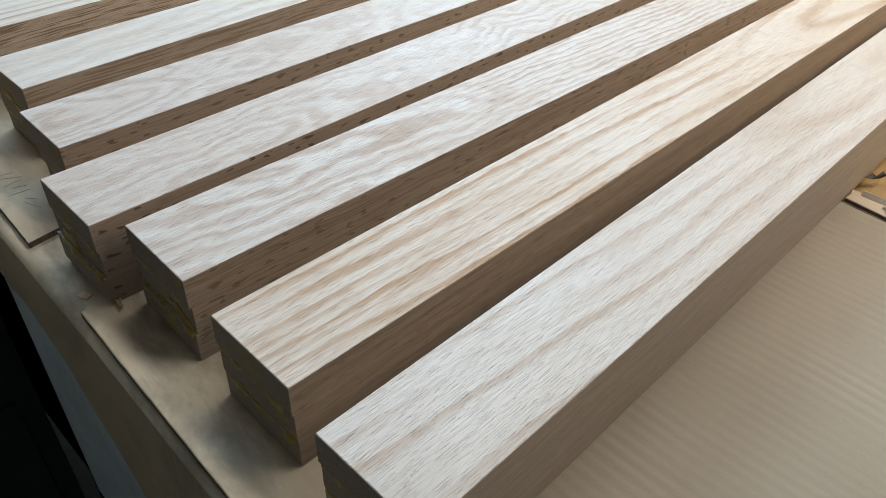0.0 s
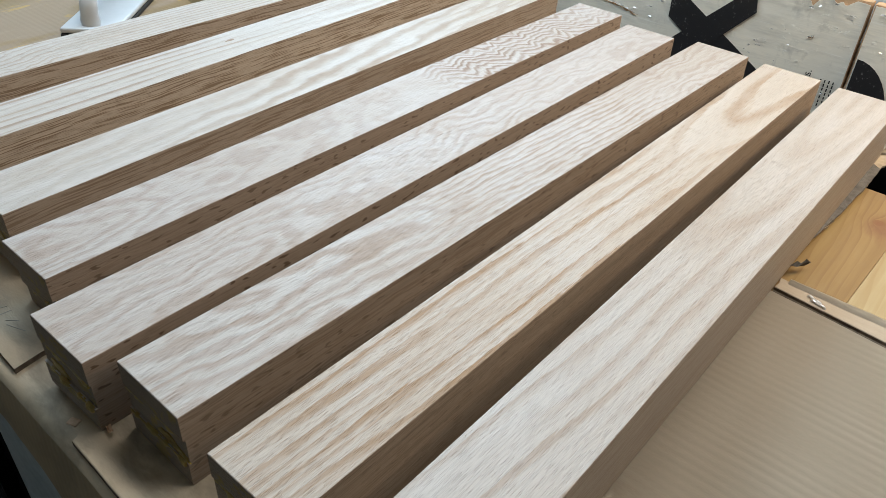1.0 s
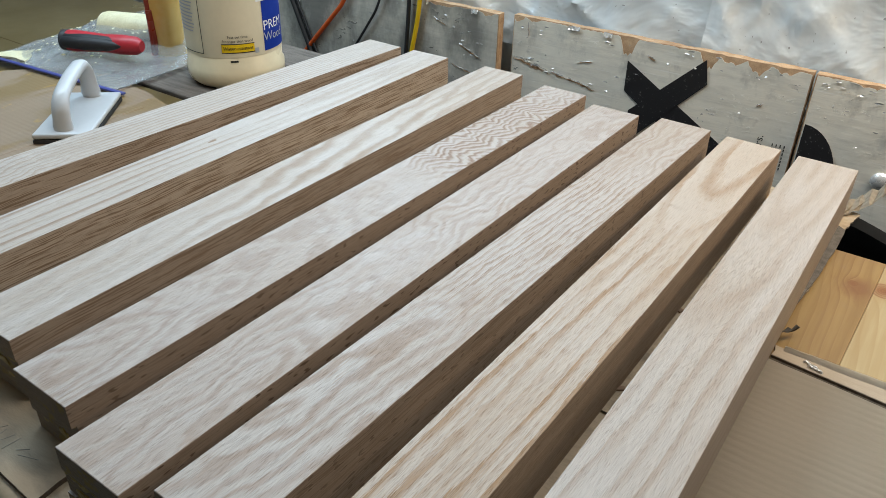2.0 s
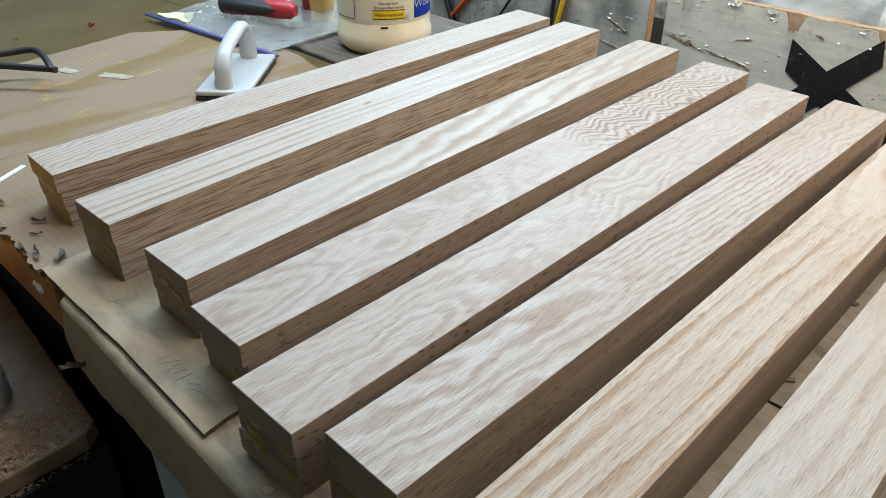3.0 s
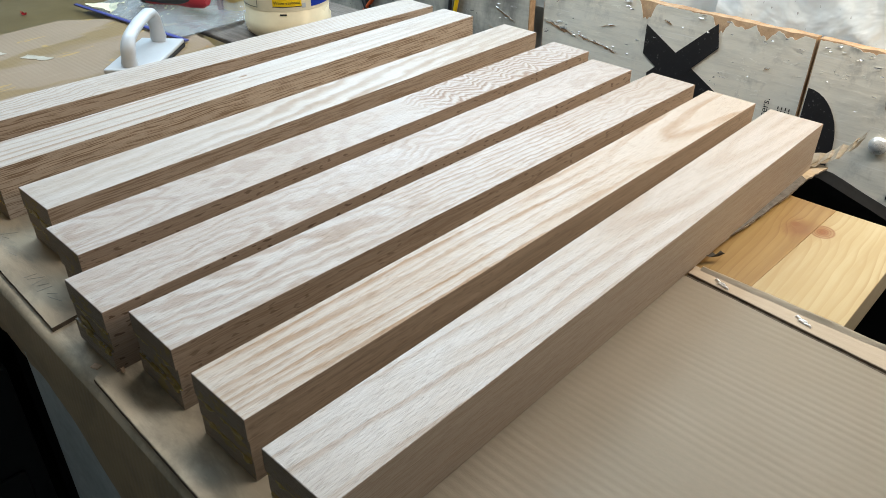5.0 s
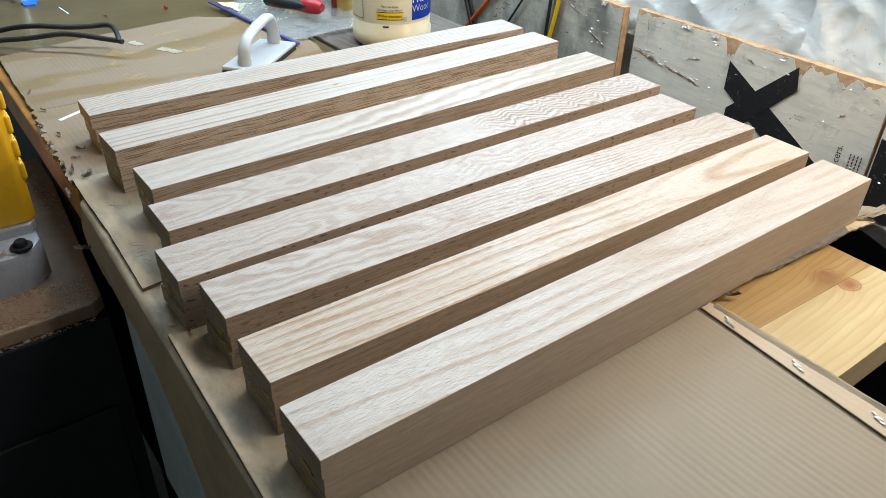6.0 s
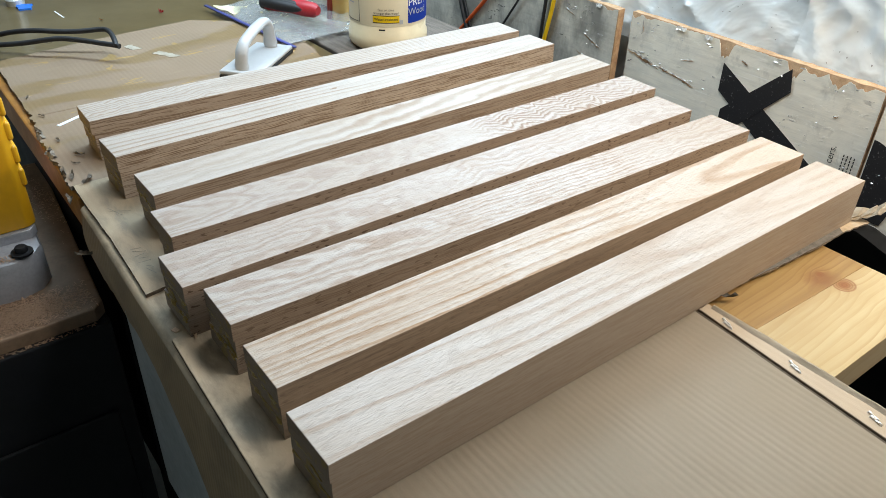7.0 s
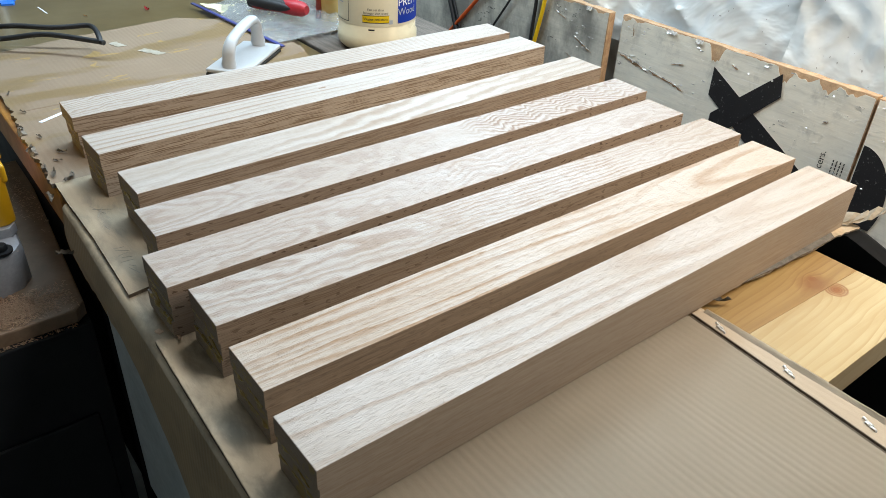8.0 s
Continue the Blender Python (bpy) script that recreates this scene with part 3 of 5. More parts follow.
# weathered planks along the wall
shelf = tagged(holder("plank_bench", 0, 0, 0), "grey weathered rough plank bench along the wall", "bench")
rnd = random.Random(4)
y = 0.566
for k in range(3):
    wd = (0.104, 0.106, 0.098)[k]
    part("plank", block(-1.136, -0.62, y, y + wd - 0.004, -0.045, -0.006 - rnd.uniform(0, 0.0015), 0.003), M_GREYWOOD, shelf)
    y += wd
for x in (-1.08, -0.72):
    part("bracket", block(x - 0.03, x + 0.03, 0.60, 0.86, -0.12, -0.0455, 0.004), M_BLACK, shelf)
    part("leg", block(x - 0.03, x + 0.03, 0.81, 0.86, -TZ, -0.121, 0.004), M_BLACK, shelf)

# cardboard that folds over the front of the bench and hangs down
def fold_cover(k0, k1):
    """The covering between two stations of its cross-section: flat top, rounded fold, hanging side."""
    bm, cols = bmesh.new(), []
    n = 96
    for i in range(n + 1):
        x = -0.548 + i * (0.98 / n)
        front = -0.0275 - 0.024 * (x + 0.20) + 0.0010 * noise.noise((x * 7, 0, 0))
        rag = noise.noise((x * 60, 3, 0)) * 0.004 + noise.noise((x * 17, 6, 0)) * 0.006
        deep = -0.095 - 0.53 * max(0.0, x + 0.36) + rag
        prof = [(0.30, -0.0085), (0.03, -0.0085), (front + 0.009, -0.0085)]
        for k in range(1, 6):
            a = radians(18 * k)
            prof.append((front + 0.009 - 0.009 * math.sin(a), -0.0175 + 0.009 * math.cos(a) + 0.0008 * noise.noise((x * 55, k, 2))))
        for k in range(1, 8):
            f = k / 7
            prof.append((front - 0.004 * math.sin(3 * f) + noise.noise((x * 5, f * 2, 7)) * 0.005 * f, -0.0175 + (deep + 0.0175) * f))
        cols.append([bm.verts.new((x, py, pz)) for py, pz in prof[k0:k1 + 1]])
    for a, b in zip(cols, cols[1:]):
        for k in range(len(a) - 1):
            bm.faces.new((a[k], a[k + 1], b[k + 1], b[k]))
    bmesh.ops.recalc_face_normals(bm, faces=bm.faces[:])
    bmesh.ops.solidify(bm, geom=bm.faces[:], thickness=0.0012)
    return bm


cover = tagged(holder("cardboard_cover", 0, 0, 0), "tan cardboard folded over the front edge of the bench", "cardboard")
part("top_panel", fold_cover(0, 6), M_CARD_COVER, cover, "", True)
part("hanging_panel", fold_cover(6, 14), M_CARD_SHADED, cover, "hanging corrugated side", True)

# layers of cardboard below the blanks, each 2 to 4 mm thick
place("cardboard_sheet", slab(ragged([(-0.600, -0.012), (-0.5375, -0.0130), (-0.44, -0.0122), (-0.3035, -0.0170), (-0.3065, 0.004), (-0.308, 0.30), (-0.600, 0.30)], [0.0003, 0.00015, 0.00015, 0.0004, 0.0, 0, 0], 0.006, 2), -0.0083, -0.0027),
      [M_CARD_SOILED, M_CORE], "flat tan cardboard piece with a cut corner and torn edge", "cardboard")
place("cardboard_sheet", slab(ragged([(-0.224, -0.004), (-0.214, -0.0220), (-0.10, -0.0265), (0.061, -0.0325), (0.061, 0.30), (-0.224, 0.30)], [0, 0.0002, 0.0002, 0, 0, 0], 0.01, 3), -0.0076, -0.0027, 0.0009),
      [M_CARD_COVER, M_CORE], "tan cardboard piece with a rounded front edge", "cardboard")
place("cardboard_sheet", slab(ragged([(-0.59, 0.303), (0.050, 0.303), (0.0655, 0.470), (0.0645, 0.540), (0.0722, 0.627), (0.0752, 0.708), (0.0752, 0.750), (0.0820, 0.80), (-0.20, 0.832), (-0.59, 0.84)], [0, 0, 0.0010, 0.0010, 0.0006, 0.0008, 0.0014, 0.0014, 0, 0], 0.005, 5), -0.0050, -0.0027),
      [M_CARD_COVER, M_TORN], "tan cardboard layer with a torn grey edge under the blanks", "cardboard")

place("torn_edge", slab(ragged([(0.0625, 0.497), (0.0660, 0.500), (0.0655, 0.540), (0.0728, 0.627), (0.0760, 0.708), (0.0755, 0.745), (0.0670, 0.752), (0.0640, 0.60)], [0.0003, 0.0008, 0.0003, 0.0003, 0.0003, 0.0008, 0, 0], 0.005, 15), -0.0026, -0.0014),
      [M_TORN_GREY, M_CORE], "grey torn paper edge along a blank", "torn paper")

# big front sheet with a stapled strip along its far edge
front = tagged(holder("cardboard_sheet", 0, 0, 0), "large rippled tan cardboard sheet with a stapled folded strip", "cardboard")


def seam_y(x):
    """Where the big sheet ends and its folded strip begins."""
    return 0.4545 - 0.090 * (x - 0.067)


def rippled_sheet():
    bm, cols = bmesh.new(), []
    nx, ny = 26, 420
    for i in range(nx + 1):
        x = 0.0620 + i * (0.46 / nx)
        row = []
        for j in range(ny + 1):
            y = -0.0325 + j * ((seam_y(x) + 0.0320) / ny)
            fade = 0.5 + 0.5 * noise.noise((x * 7, y * 7, 4))
            row.append(bm.verts.new((x, y, -0.0032 + 0.0008 * noise.noise((x * 9, y * 9, 2)) + 0.00045 * fade * math.sin(y * 760 + 2.0 * noise.noise((x * 5, y * 3, 8))))))
        cols.append(row)
    for a, b in zip(cols, cols[1:]):
        for j in range(ny):
            bm.faces.new((a[j], b[j], b[j + 1], a[j + 1]))
    bmesh.ops.solidify(bm, geom=bm.faces[:], thickness=0.003)
    return bm


part("sheet", rippled_sheet(), M_CARD, front, smooth=True)
bm = slab(ragged([(0.0675, seam_y(0.0675) + 0.0035), (0.30, seam_y(0.30) + 0.0032), (0.52, seam_y(0.52) + 0.003), (0.52, 0.4640), (0.20, 0.4710), (0.0665, 0.4745)], [0.0002, 0.0002, 0, 0.0010, 0.0010, 0.001], 0.008, 8), -0.0062, -0.0008, 0.0008)
strip = part("folded_strip", bm, [M_CARD_STRIP, M_CORE], front, "narrow folded cardboard strip")
part("seam_gap", slab([(0.0675, seam_y(0.0675) + 0.0002), (0.52, seam_y(0.52) + 0.0002), (0.52, seam_y(0.52) + 0.0029), (0.0675, seam_y(0.0675) + 0.0034)], -0.0060, -0.0042), [M_CORE, M_CORE], front, "dark open seam between sheet and strip")


def turned_lip():
    """The strip's far edge, torn and folded up along its length."""
    bm, prev = bmesh.new(), None
    for k in range(120):
        x = 0.075 + 0.445 * k / 119
        y = 0.4735 - 0.0215 * (x - 0.067) + 0.0012 * noise.noise((x * 30, 2, 0))
        up = 0.0020 + 0.0014 * noise.noise((x * 24, 7, 0)) + 0.0008 * noise.noise((x * 130, 1, 0))
        wide = 0.0046 + 0.0018 * noise.noise((x * 18, 4, 0))
        row = [bm.verts.new((x, y + dy * wide, dz)) for dy, dz in ((-1.0, -0.0009), (-0.45, up * 0.45), (0.0, up), (0.55, up * 0.8), (0.95, up * 0.15), (1.0, -0.0060))]
        if prev:
            for n in range(5):
                bm.faces.new((prev[n], row[n], row[n + 1], prev[n + 1]))
        prev = row
    bmesh.ops.solidify(bm, geom=bm.faces[:], thickness=0.0012)
    return bm


part("turned_lip", turned_lip(), M_CARD, front, "torn folded-up cardboard lip", True)
for sx, sy in ((0.1010, 0.4600), (0.1820, 0.4565), (0.265, 0.4525), (0.348, 0.4490)):
    for dx, dy, rz in ((-0.0012, 0.0020, -20), (0.0030, -0.0018, -14)):
        leg = 0.0062
        bm = tube([(-leg, 0, -0.0006), (-leg * 0.95, 0.0004, 0.0014), (-leg * 0.45, -0.0003, 0.0013), (-leg * 0.1, 0.0003, 0.0003), (leg * 0.12, 0.0002, 0.0004), (leg * 0.5, -0.0002, 0.0014), (leg * 0.95, 0.0003, 0.0012), (leg, 0, -0.0006)], 0.00105, "staple", 2)
        part("staple", bm, M_STEEL, front, "clinched steel carton staple", True, (sx + dx, sy + dy, -0.0004), rz)

# stained cardboard on the older table, torn along the front
far_card = tagged(holder("cardboard_sheet", 0, 0, 0), "glue-stained corrugated cardboard sheet with a torn front edge", "cardboard")
out = ragged([(-1.17, 0.004), (-0.90, -0.002), (-0.6005, -0.016), (-0.6005, 0.50), (-0.84, 0.515), (-0.92, 0.535), (-1.12, 0.548), (-1.23, 0.40), (-1.20, 0.16)], [0.0008, 0.0035, 0, 0, 0.001, 0.001, 0.0008, 0.001, 0.001], 0.006, 11)
part("sheet", slab(out, -0.0095, -0.0029), [M_CARD_STAINED, M_TORN], far_card)
rnd = random.Random(21)


def scrap(size, seed):
    """A small curled shred of torn paper."""
    r, bm = random.Random(seed), bmesh.new()
    rows = []
    for i in range(7):
        f = i / 6 - 0.5
        wd = size * 0.13 * (1 - 1.6 * f * f) * r.uniform(0.7, 1.15)
        rows.append([bm.verts.new((f * size, s * wd + r.uniform(-1, 1) * size * 0.02 + size * 0.12 * math.sin(3 * f + seed), 0.0006 + abs(s) * size * 0.26 * r.random() + size * (0.05 + 0.5 * f * f) * r.random())) for s in (-1, -0.3, 0.4, 1)])
    for a, b in zip(rows, rows[1:]):
        for k in range(3):
            bm.faces.new((a[k], b[k], b[k + 1], a[k + 1]))
    bmesh.ops.solidify(bm, geom=bm.faces[:], thickness=0.0006)
    return bm


for x, y, s in ((-0.955, 0.012, 0.022), (-0.862, 0.012, 0.022), (-0.80, -0.008, 0.034), (-0.755, 0.008, 0.024), (-0.72, -0.013, 0.03), (-0.690, 0.022, 0.026), (-0.665, 0.010, 0.022), (-0.645, -0.010, 0.036), (-0.625, -0.006, 0.036), (-0.605, 0.008, 0.042)):
    part("torn_flake", scrap(s * 0.6, int(abs(x) * 1000)), M_TORN, far_card, "curled grey torn paper flake", True, (x, y, -0.0027), rnd.uniform(-60, 60))
place("cardboard_scrap", scrap(0.026, 77), M_TORN, "curled grey torn cardboard shred at the bench corner", "scrap", (-0.578, -0.026, -0.012), smooth=True)
place("cardboard_scrap", scrap(0.022, 78), M_TORN, "curled grey torn cardboard shred", "scrap", (-0.505, -0.036, -0.055), smooth=True, rz=70)
place("cardboard_scrap", scrap(0.024, 79), M_TORN_GREY, "grey torn cardboard shred beside the pine stave", "scrap", (0.071, 0.505, -0.004), smooth=True, rz=65)

# torn fringe of paper along the front of the stained sheet
bm, r, prev = bmesh.new(), random.Random(51), None
for i in range(150):
    x = -0.935 + 0.345 * i / 149
    lift = 0.0022 * max(0.0, noise.noise((x * 45, 0, 3))) + 0.0008 * r.random()
    y0 = -0.0045 - 0.042 * (x + 0.90) + 0.003 * noise.noise((x * 40, 1, 0))
    row = [bm.verts.new((x + 0.0008 * r.uniform(-1, 1), y0 + dy + 0.0009 * r.uniform(-1, 1), z)) for dy, z in ((0.0065, -0.0024), (0.002, -0.0016 + lift), (-0.001, -0.0045 + lift * 0.5), (-0.0025, -0.0065 - 0.004 * max(0.0, noise.noise((x * 60, 4, 1)))))]
    if prev and noise.noise((x * 26, 8, 2)) > 0.10:
        for k in range(3):
            if r.random() > 0.1:
                bm.faces.new((prev[k], row[k], row[k + 1], prev[k + 1]))
    prev = row
bmesh.ops.delete(bm, geom=[v for v in bm.verts if not v.link_faces], context="VERTS")
bmesh.ops.solidify(bm, geom=bm.faces[:], thickness=0.0006)
tagged(part("torn_fringe", bm, M_TORN, far_card, "ragged grey torn paper edge", True), kind="stuff")

# crumpled cardboard corner standing up beyond the last blank
bm, r = bmesh.new(), random.Random(3)
prev = None
for i in range(10):
    f = i / 9
    row = [bm.verts.new((0.060 + 0.045 * f + r.uniform(-1, 1) * 0.003, 0.775 + 0.040 * f + k * 0.010 + r.uniform(-1, 1) * 0.002, -0.002 + 0.030 * f * f + (0.006 if i % 2 else 0) * (0.3 + f) + k * 0.003)) for k in range(4)]
    if prev:
        for k in range(3):
            bm.faces.new((prev[k], row[k], row[k + 1], prev[k + 1]))
    prev = row
bmesh.ops.solidify(bm, geom=bm.faces[:], thickness=0.004)
place("cardboard_corner", bm, [M_CARD, M_CARD], "crumpled pale cardboard corner bent upwards", "cardboard")


# ---- the oak blanks ----
#         x near   x far    y near   y far    dy     material row
BLANKS = [
    (-0.7204, -0.7011, 0.0395, 0.8248),
    (-0.5903, -0.6084, 0.0314, 0.8250),
    (-0.4663, -0.4740, 0.0363, 0.8275),
    (-0.3670, -0.3596, 0.0214, 0.8103),
    (-0.2732, -0.2697, -0.0034, 0.7841),
    (-0.1936, -0.1763, 0.0118, 0.7950),
    (-0.0948, -0.0878, 0.0071, 0.7868),
    (0.0000, 0.0000, 0.0000, 0.7800),
]
BW, BH = 0.0666, 0.0613
LIGHT, PALE, PINK, GOLD = (0.452, 0.404, 0.362), (0.482, 0.440, 0.402), (0.442, 0.392, 0.355), (0.495, 0.430, 0.365)
DARK, TAN, HONEY = (0.27, 0.175, 0.11), (0.31, 0.225, 0.155), (0.30, 0.175, 0.08)
#         seed  ground colour, ring colour, pore strength, families of rings
FIGURES = [
    (1.3, LIGHT, DARK, 0.22, [dict(gap=0.0085, drift=-0.16, window=((0.0, 0.9), (0.16, 0.8), (0.30, 0.0)), strength=0.73, zig=(30, 26, 0.028)),
                              dict(gap=0.0068, drift=0.015, window=((0.10, 0.0), (0.26, 0.8), (0.55, 0.9), (0.75, 0.2)), strength=0.73, bend=(10, 5, 0.022))]),
    (4.1, PALE, DARK, 0.20, [dict(gap=0.0125, drift=0.02, window=((0.0, 1.0), (0.28, 0.8), (0.55, 0.4)), rare=True, strength=0.96, bend=(9, 3, 0.018)),
                             dict(gap=0.017, loop=(0.030, 0.62, 0.10), window=((0.38, 0.0), (0.5, 0.8), (0.72, 0.7)), strength=0.53, soft=True)]),
    (7.7, PALE, TAN, 0.18, [dict(gap=0.024, drift=-0.13, window=((0.0, 0.35), (0.20, 0.6), (0.36, 1.0), (0.62, 0.9), (0.78, 0.5)), strength=0.98, bend=(14, 6, 0.040), zig=(30, 22, 0.020), soft=True),
                            dict(gap=0.015, drift=0.0, window=((0.0, 0.3), (0.20, 0.4), (0.5, 0.0), (0.62, 0.7)), strength=0.79, bend=(8, 2, 0.014))]),
    (2.9, PINK, (0.225, 0.135, 0.08), 0.24, [dict(gap=0.0092, jag=0.009, loop=(0.030, -0.08, 0.14), window=((0.0, 0.8), (0.20, 0.7), (0.42, 0.25), (0.46, 0.0)), strength=0.60, bend=(24, 10, 0.054), soft=True),
                             dict(gap=0.0100, drift=0.16, window=((0.43, 0.0), (0.49, 1.0), (0.70, 0.95), (0.78, 0.45)), strength=0.98, bend=(10, 4, 0.036), zig=(14, 34, 0.056), soft=True)]),
    (9.2, PINK, DARK, 0.24, [dict(gap=0.012, jag=0.010, loop=(0.050, 0.06, 0.20), window=((0.0, 0.7), (0.22, 0.9), (0.36, 0.2)), strength=0.60, bend=(26, 12, 0.058), soft=True),
                             dict(gap=0.0105, jag=0.010, loop=(0.075, 0.50, 0.16), window=((0.26, 0.0), (0.40, 0.9), (0.62, 0.7), (0.78, 0.8)), strength=0.56, bend=(26, 14, 0.061), soft=True)]),
    (5.6, LIGHT, DARK, 0.28, [dict(gap=0.0135, jag=0.010, loop=(0.010, 0.10, 0.20), drift=0.12, window=((0.0, 0.9), (0.22, 0.9), (0.34, 0.0)), strength=0.81, bend=(24, 12, 0.047), soft=True),
                              dict(gap=0.0066, drift=0.05, window=((0.18, 0.0), (0.30, 0.9), (0.54, 1.0), (0.66, 0.2)), strength=0.90, bend=(14, 7, 0.020), zig=(24, 26, 0.009), jag=0.012),
                              dict(gap=0.0100, soft=True, jag=0.010, loop=(0.090, 0.66, 0.20), window=((0.56, 0.0), (0.64, 0.8), (0.78, 0.6)), strength=0.73, bend=(26, 16, 0.047))]),
    (3.4, GOLD, HONEY, 0.30, [dict(gap=0.0135, drift=0.035, window=((0.0, 0.6), (0.08, 1.0), (0.40, 0.9), (0.58, 0.0)), rare=True, strength=0.98, bend=(9, 3, 0.018), zig=(70, 9, 0.010), jag=0.009),
                              dict(gap=0.0062, drift=0.025, window=((0.0, 0.8), (0.35, 0.6), (0.5, 0.0)), rare=True, strength=0.70, bend=(9, 3, 0.011), jag=0.006, shift=2.0),
                              dict(gap=0.0180, loop=(0.052, 0.92, 0.105), drift=0.05, window=((0.32, 0.0), (0.44, 0.9), (0.70, 0.85), (0.78, 0.4)), rare=True, strength=0.98, bend=(9, 4, 0.018), zig=(60, 12, 0.008))]),
    (8.5, PALE, (0.32, 0.23, 0.155), 0.16, [dict(gap=0.0160, drift=0.075, window=((0.0, 0.9), (0.30, 0.8), (0.52, 0.45), (0.70, 0.1)), rare=True, strength=0.75, bend=(9, 3, 0.025), zig=(60, 10, 0.008), jag=0.006),
                                            dict(gap=0.0190, loop=(0.026, 0.74, 0.10), drift=0.04, window=((0.30, 0.0), (0.44, 0.8), (0.76, 0.7)), strength=0.85, bend=(10, 5, 0.025), soft=True)]),
]


def oak_top(k):
    seed, ground, rings, pore, families = FIGURES[k]
    g = Oak("oak_face").begin(seed, ground)
    for family in families:
        g.figure(**family)
    return g.finish(rings, pore)


#          lines, flecks, broad bands
SAWN = [(0.92, 0.0, 0.25), (0.95, 0.15, 0.25), (0.72, 0.15, 0.30), (0.35, 0.65, 0.30), (0.30, 0.85, 0.30), (0.55, 0.55, 0.25), (0.30, 0.25, 0.55), (0.38, 0.0, 0.20)]
TOPS = [oak_top(k) for k in range(8)]
# face colours multiplied down: the weaker light on the sides is in the colour
SHADED_SIDES = [oak_shaded_side("oak_shaded_side", f[0], tuple(c * w for c, w in zip(f[1], (0.90, 0.785, 0.66) if k < 2 else (0.72, 0.615, 0.51) if k < 7 else (0.79, 0.715, 0.63))), (0.18, 0.115, 0.068) if k < 7 else (0.27, 0.19, 0.13), *SAWN[k]) for k, f in enumerate(FIGURES)]
ENDS = [oak_end("oak_end", 15.0, (0.36, 0.285, 0.21)), oak_end("oak_end", 17.0, (0.33, 0.255, 0.185))]
LABELS = ["pale planed oak blank glued from three boards", "pale straight-grained oak blank glued from three boards", "whitish planed oak blank with broad soft grain",
          "pinkish oak blank with strong zigzag flame grain", "pinkish oak blank with faint mottled grain", "planed oak blank with bold cathedral grain and sheen",
          "golden oak blank with dark brown streaks", "pale wide oak blank with faint streaks, beside bare cardboard"]


def board(length, z0, z1, top):
    """One sawn board; the upper long edges of the top board are slightly eased. Faces, ends and sides carry their own
    cut of the grain; the sides' colour is also darkened for shade.
    """
    bm = block(0.0, BW, 0.0, length, z0, z1)
    if top:
        bevel(bm, 0.0006, 2, [e for e in bm.edges if min(v.co.z for v in e.verts) > z1 - 1e-6])
    bm.normal_update()
    for f in bm.faces:
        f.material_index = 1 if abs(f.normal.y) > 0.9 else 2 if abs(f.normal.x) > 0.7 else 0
    return bm


def glue_bead(width, z, seed):
    """Dried glue squeezed from a joint over the end of a blank."""
    r, bm = random.Random(seed), bmesh.new()
    rows, n = [], 26
    for i in range(n + 1):
        x = 0.002 + (width - 0.004) * i / n
        fat = max(0.0003, 0.0012 + 0.0026 * noise.noise((x * 90, seed, 0)) + r.uniform(-0.0005, 0.0005))
        sag = fat * (1.0 + 1.6 * max(0, noise.noise((x * 130, seed, 4))))
        rows.append([bm.verts.new((x, dy, z + dz)) for dy, dz in ((0.001, fat), (-fat * 0.7, fat * 0.6), (-fat * 1.0, -fat * 0.3), (-fat * 0.6, -sag), (0.001, -sag * 1.1))])
    for a, b in zip(rows, rows[1:]):
        for k in range(4):
            bm.faces.new((a[k], a[k + 1], b[k + 1], b[k]))
    bm.faces.new(rows[0])
    bm.faces.new(rows[-1][::-1])
    bmesh.ops.recalc_face_normals(bm, faces=bm.faces[:])
    return bm


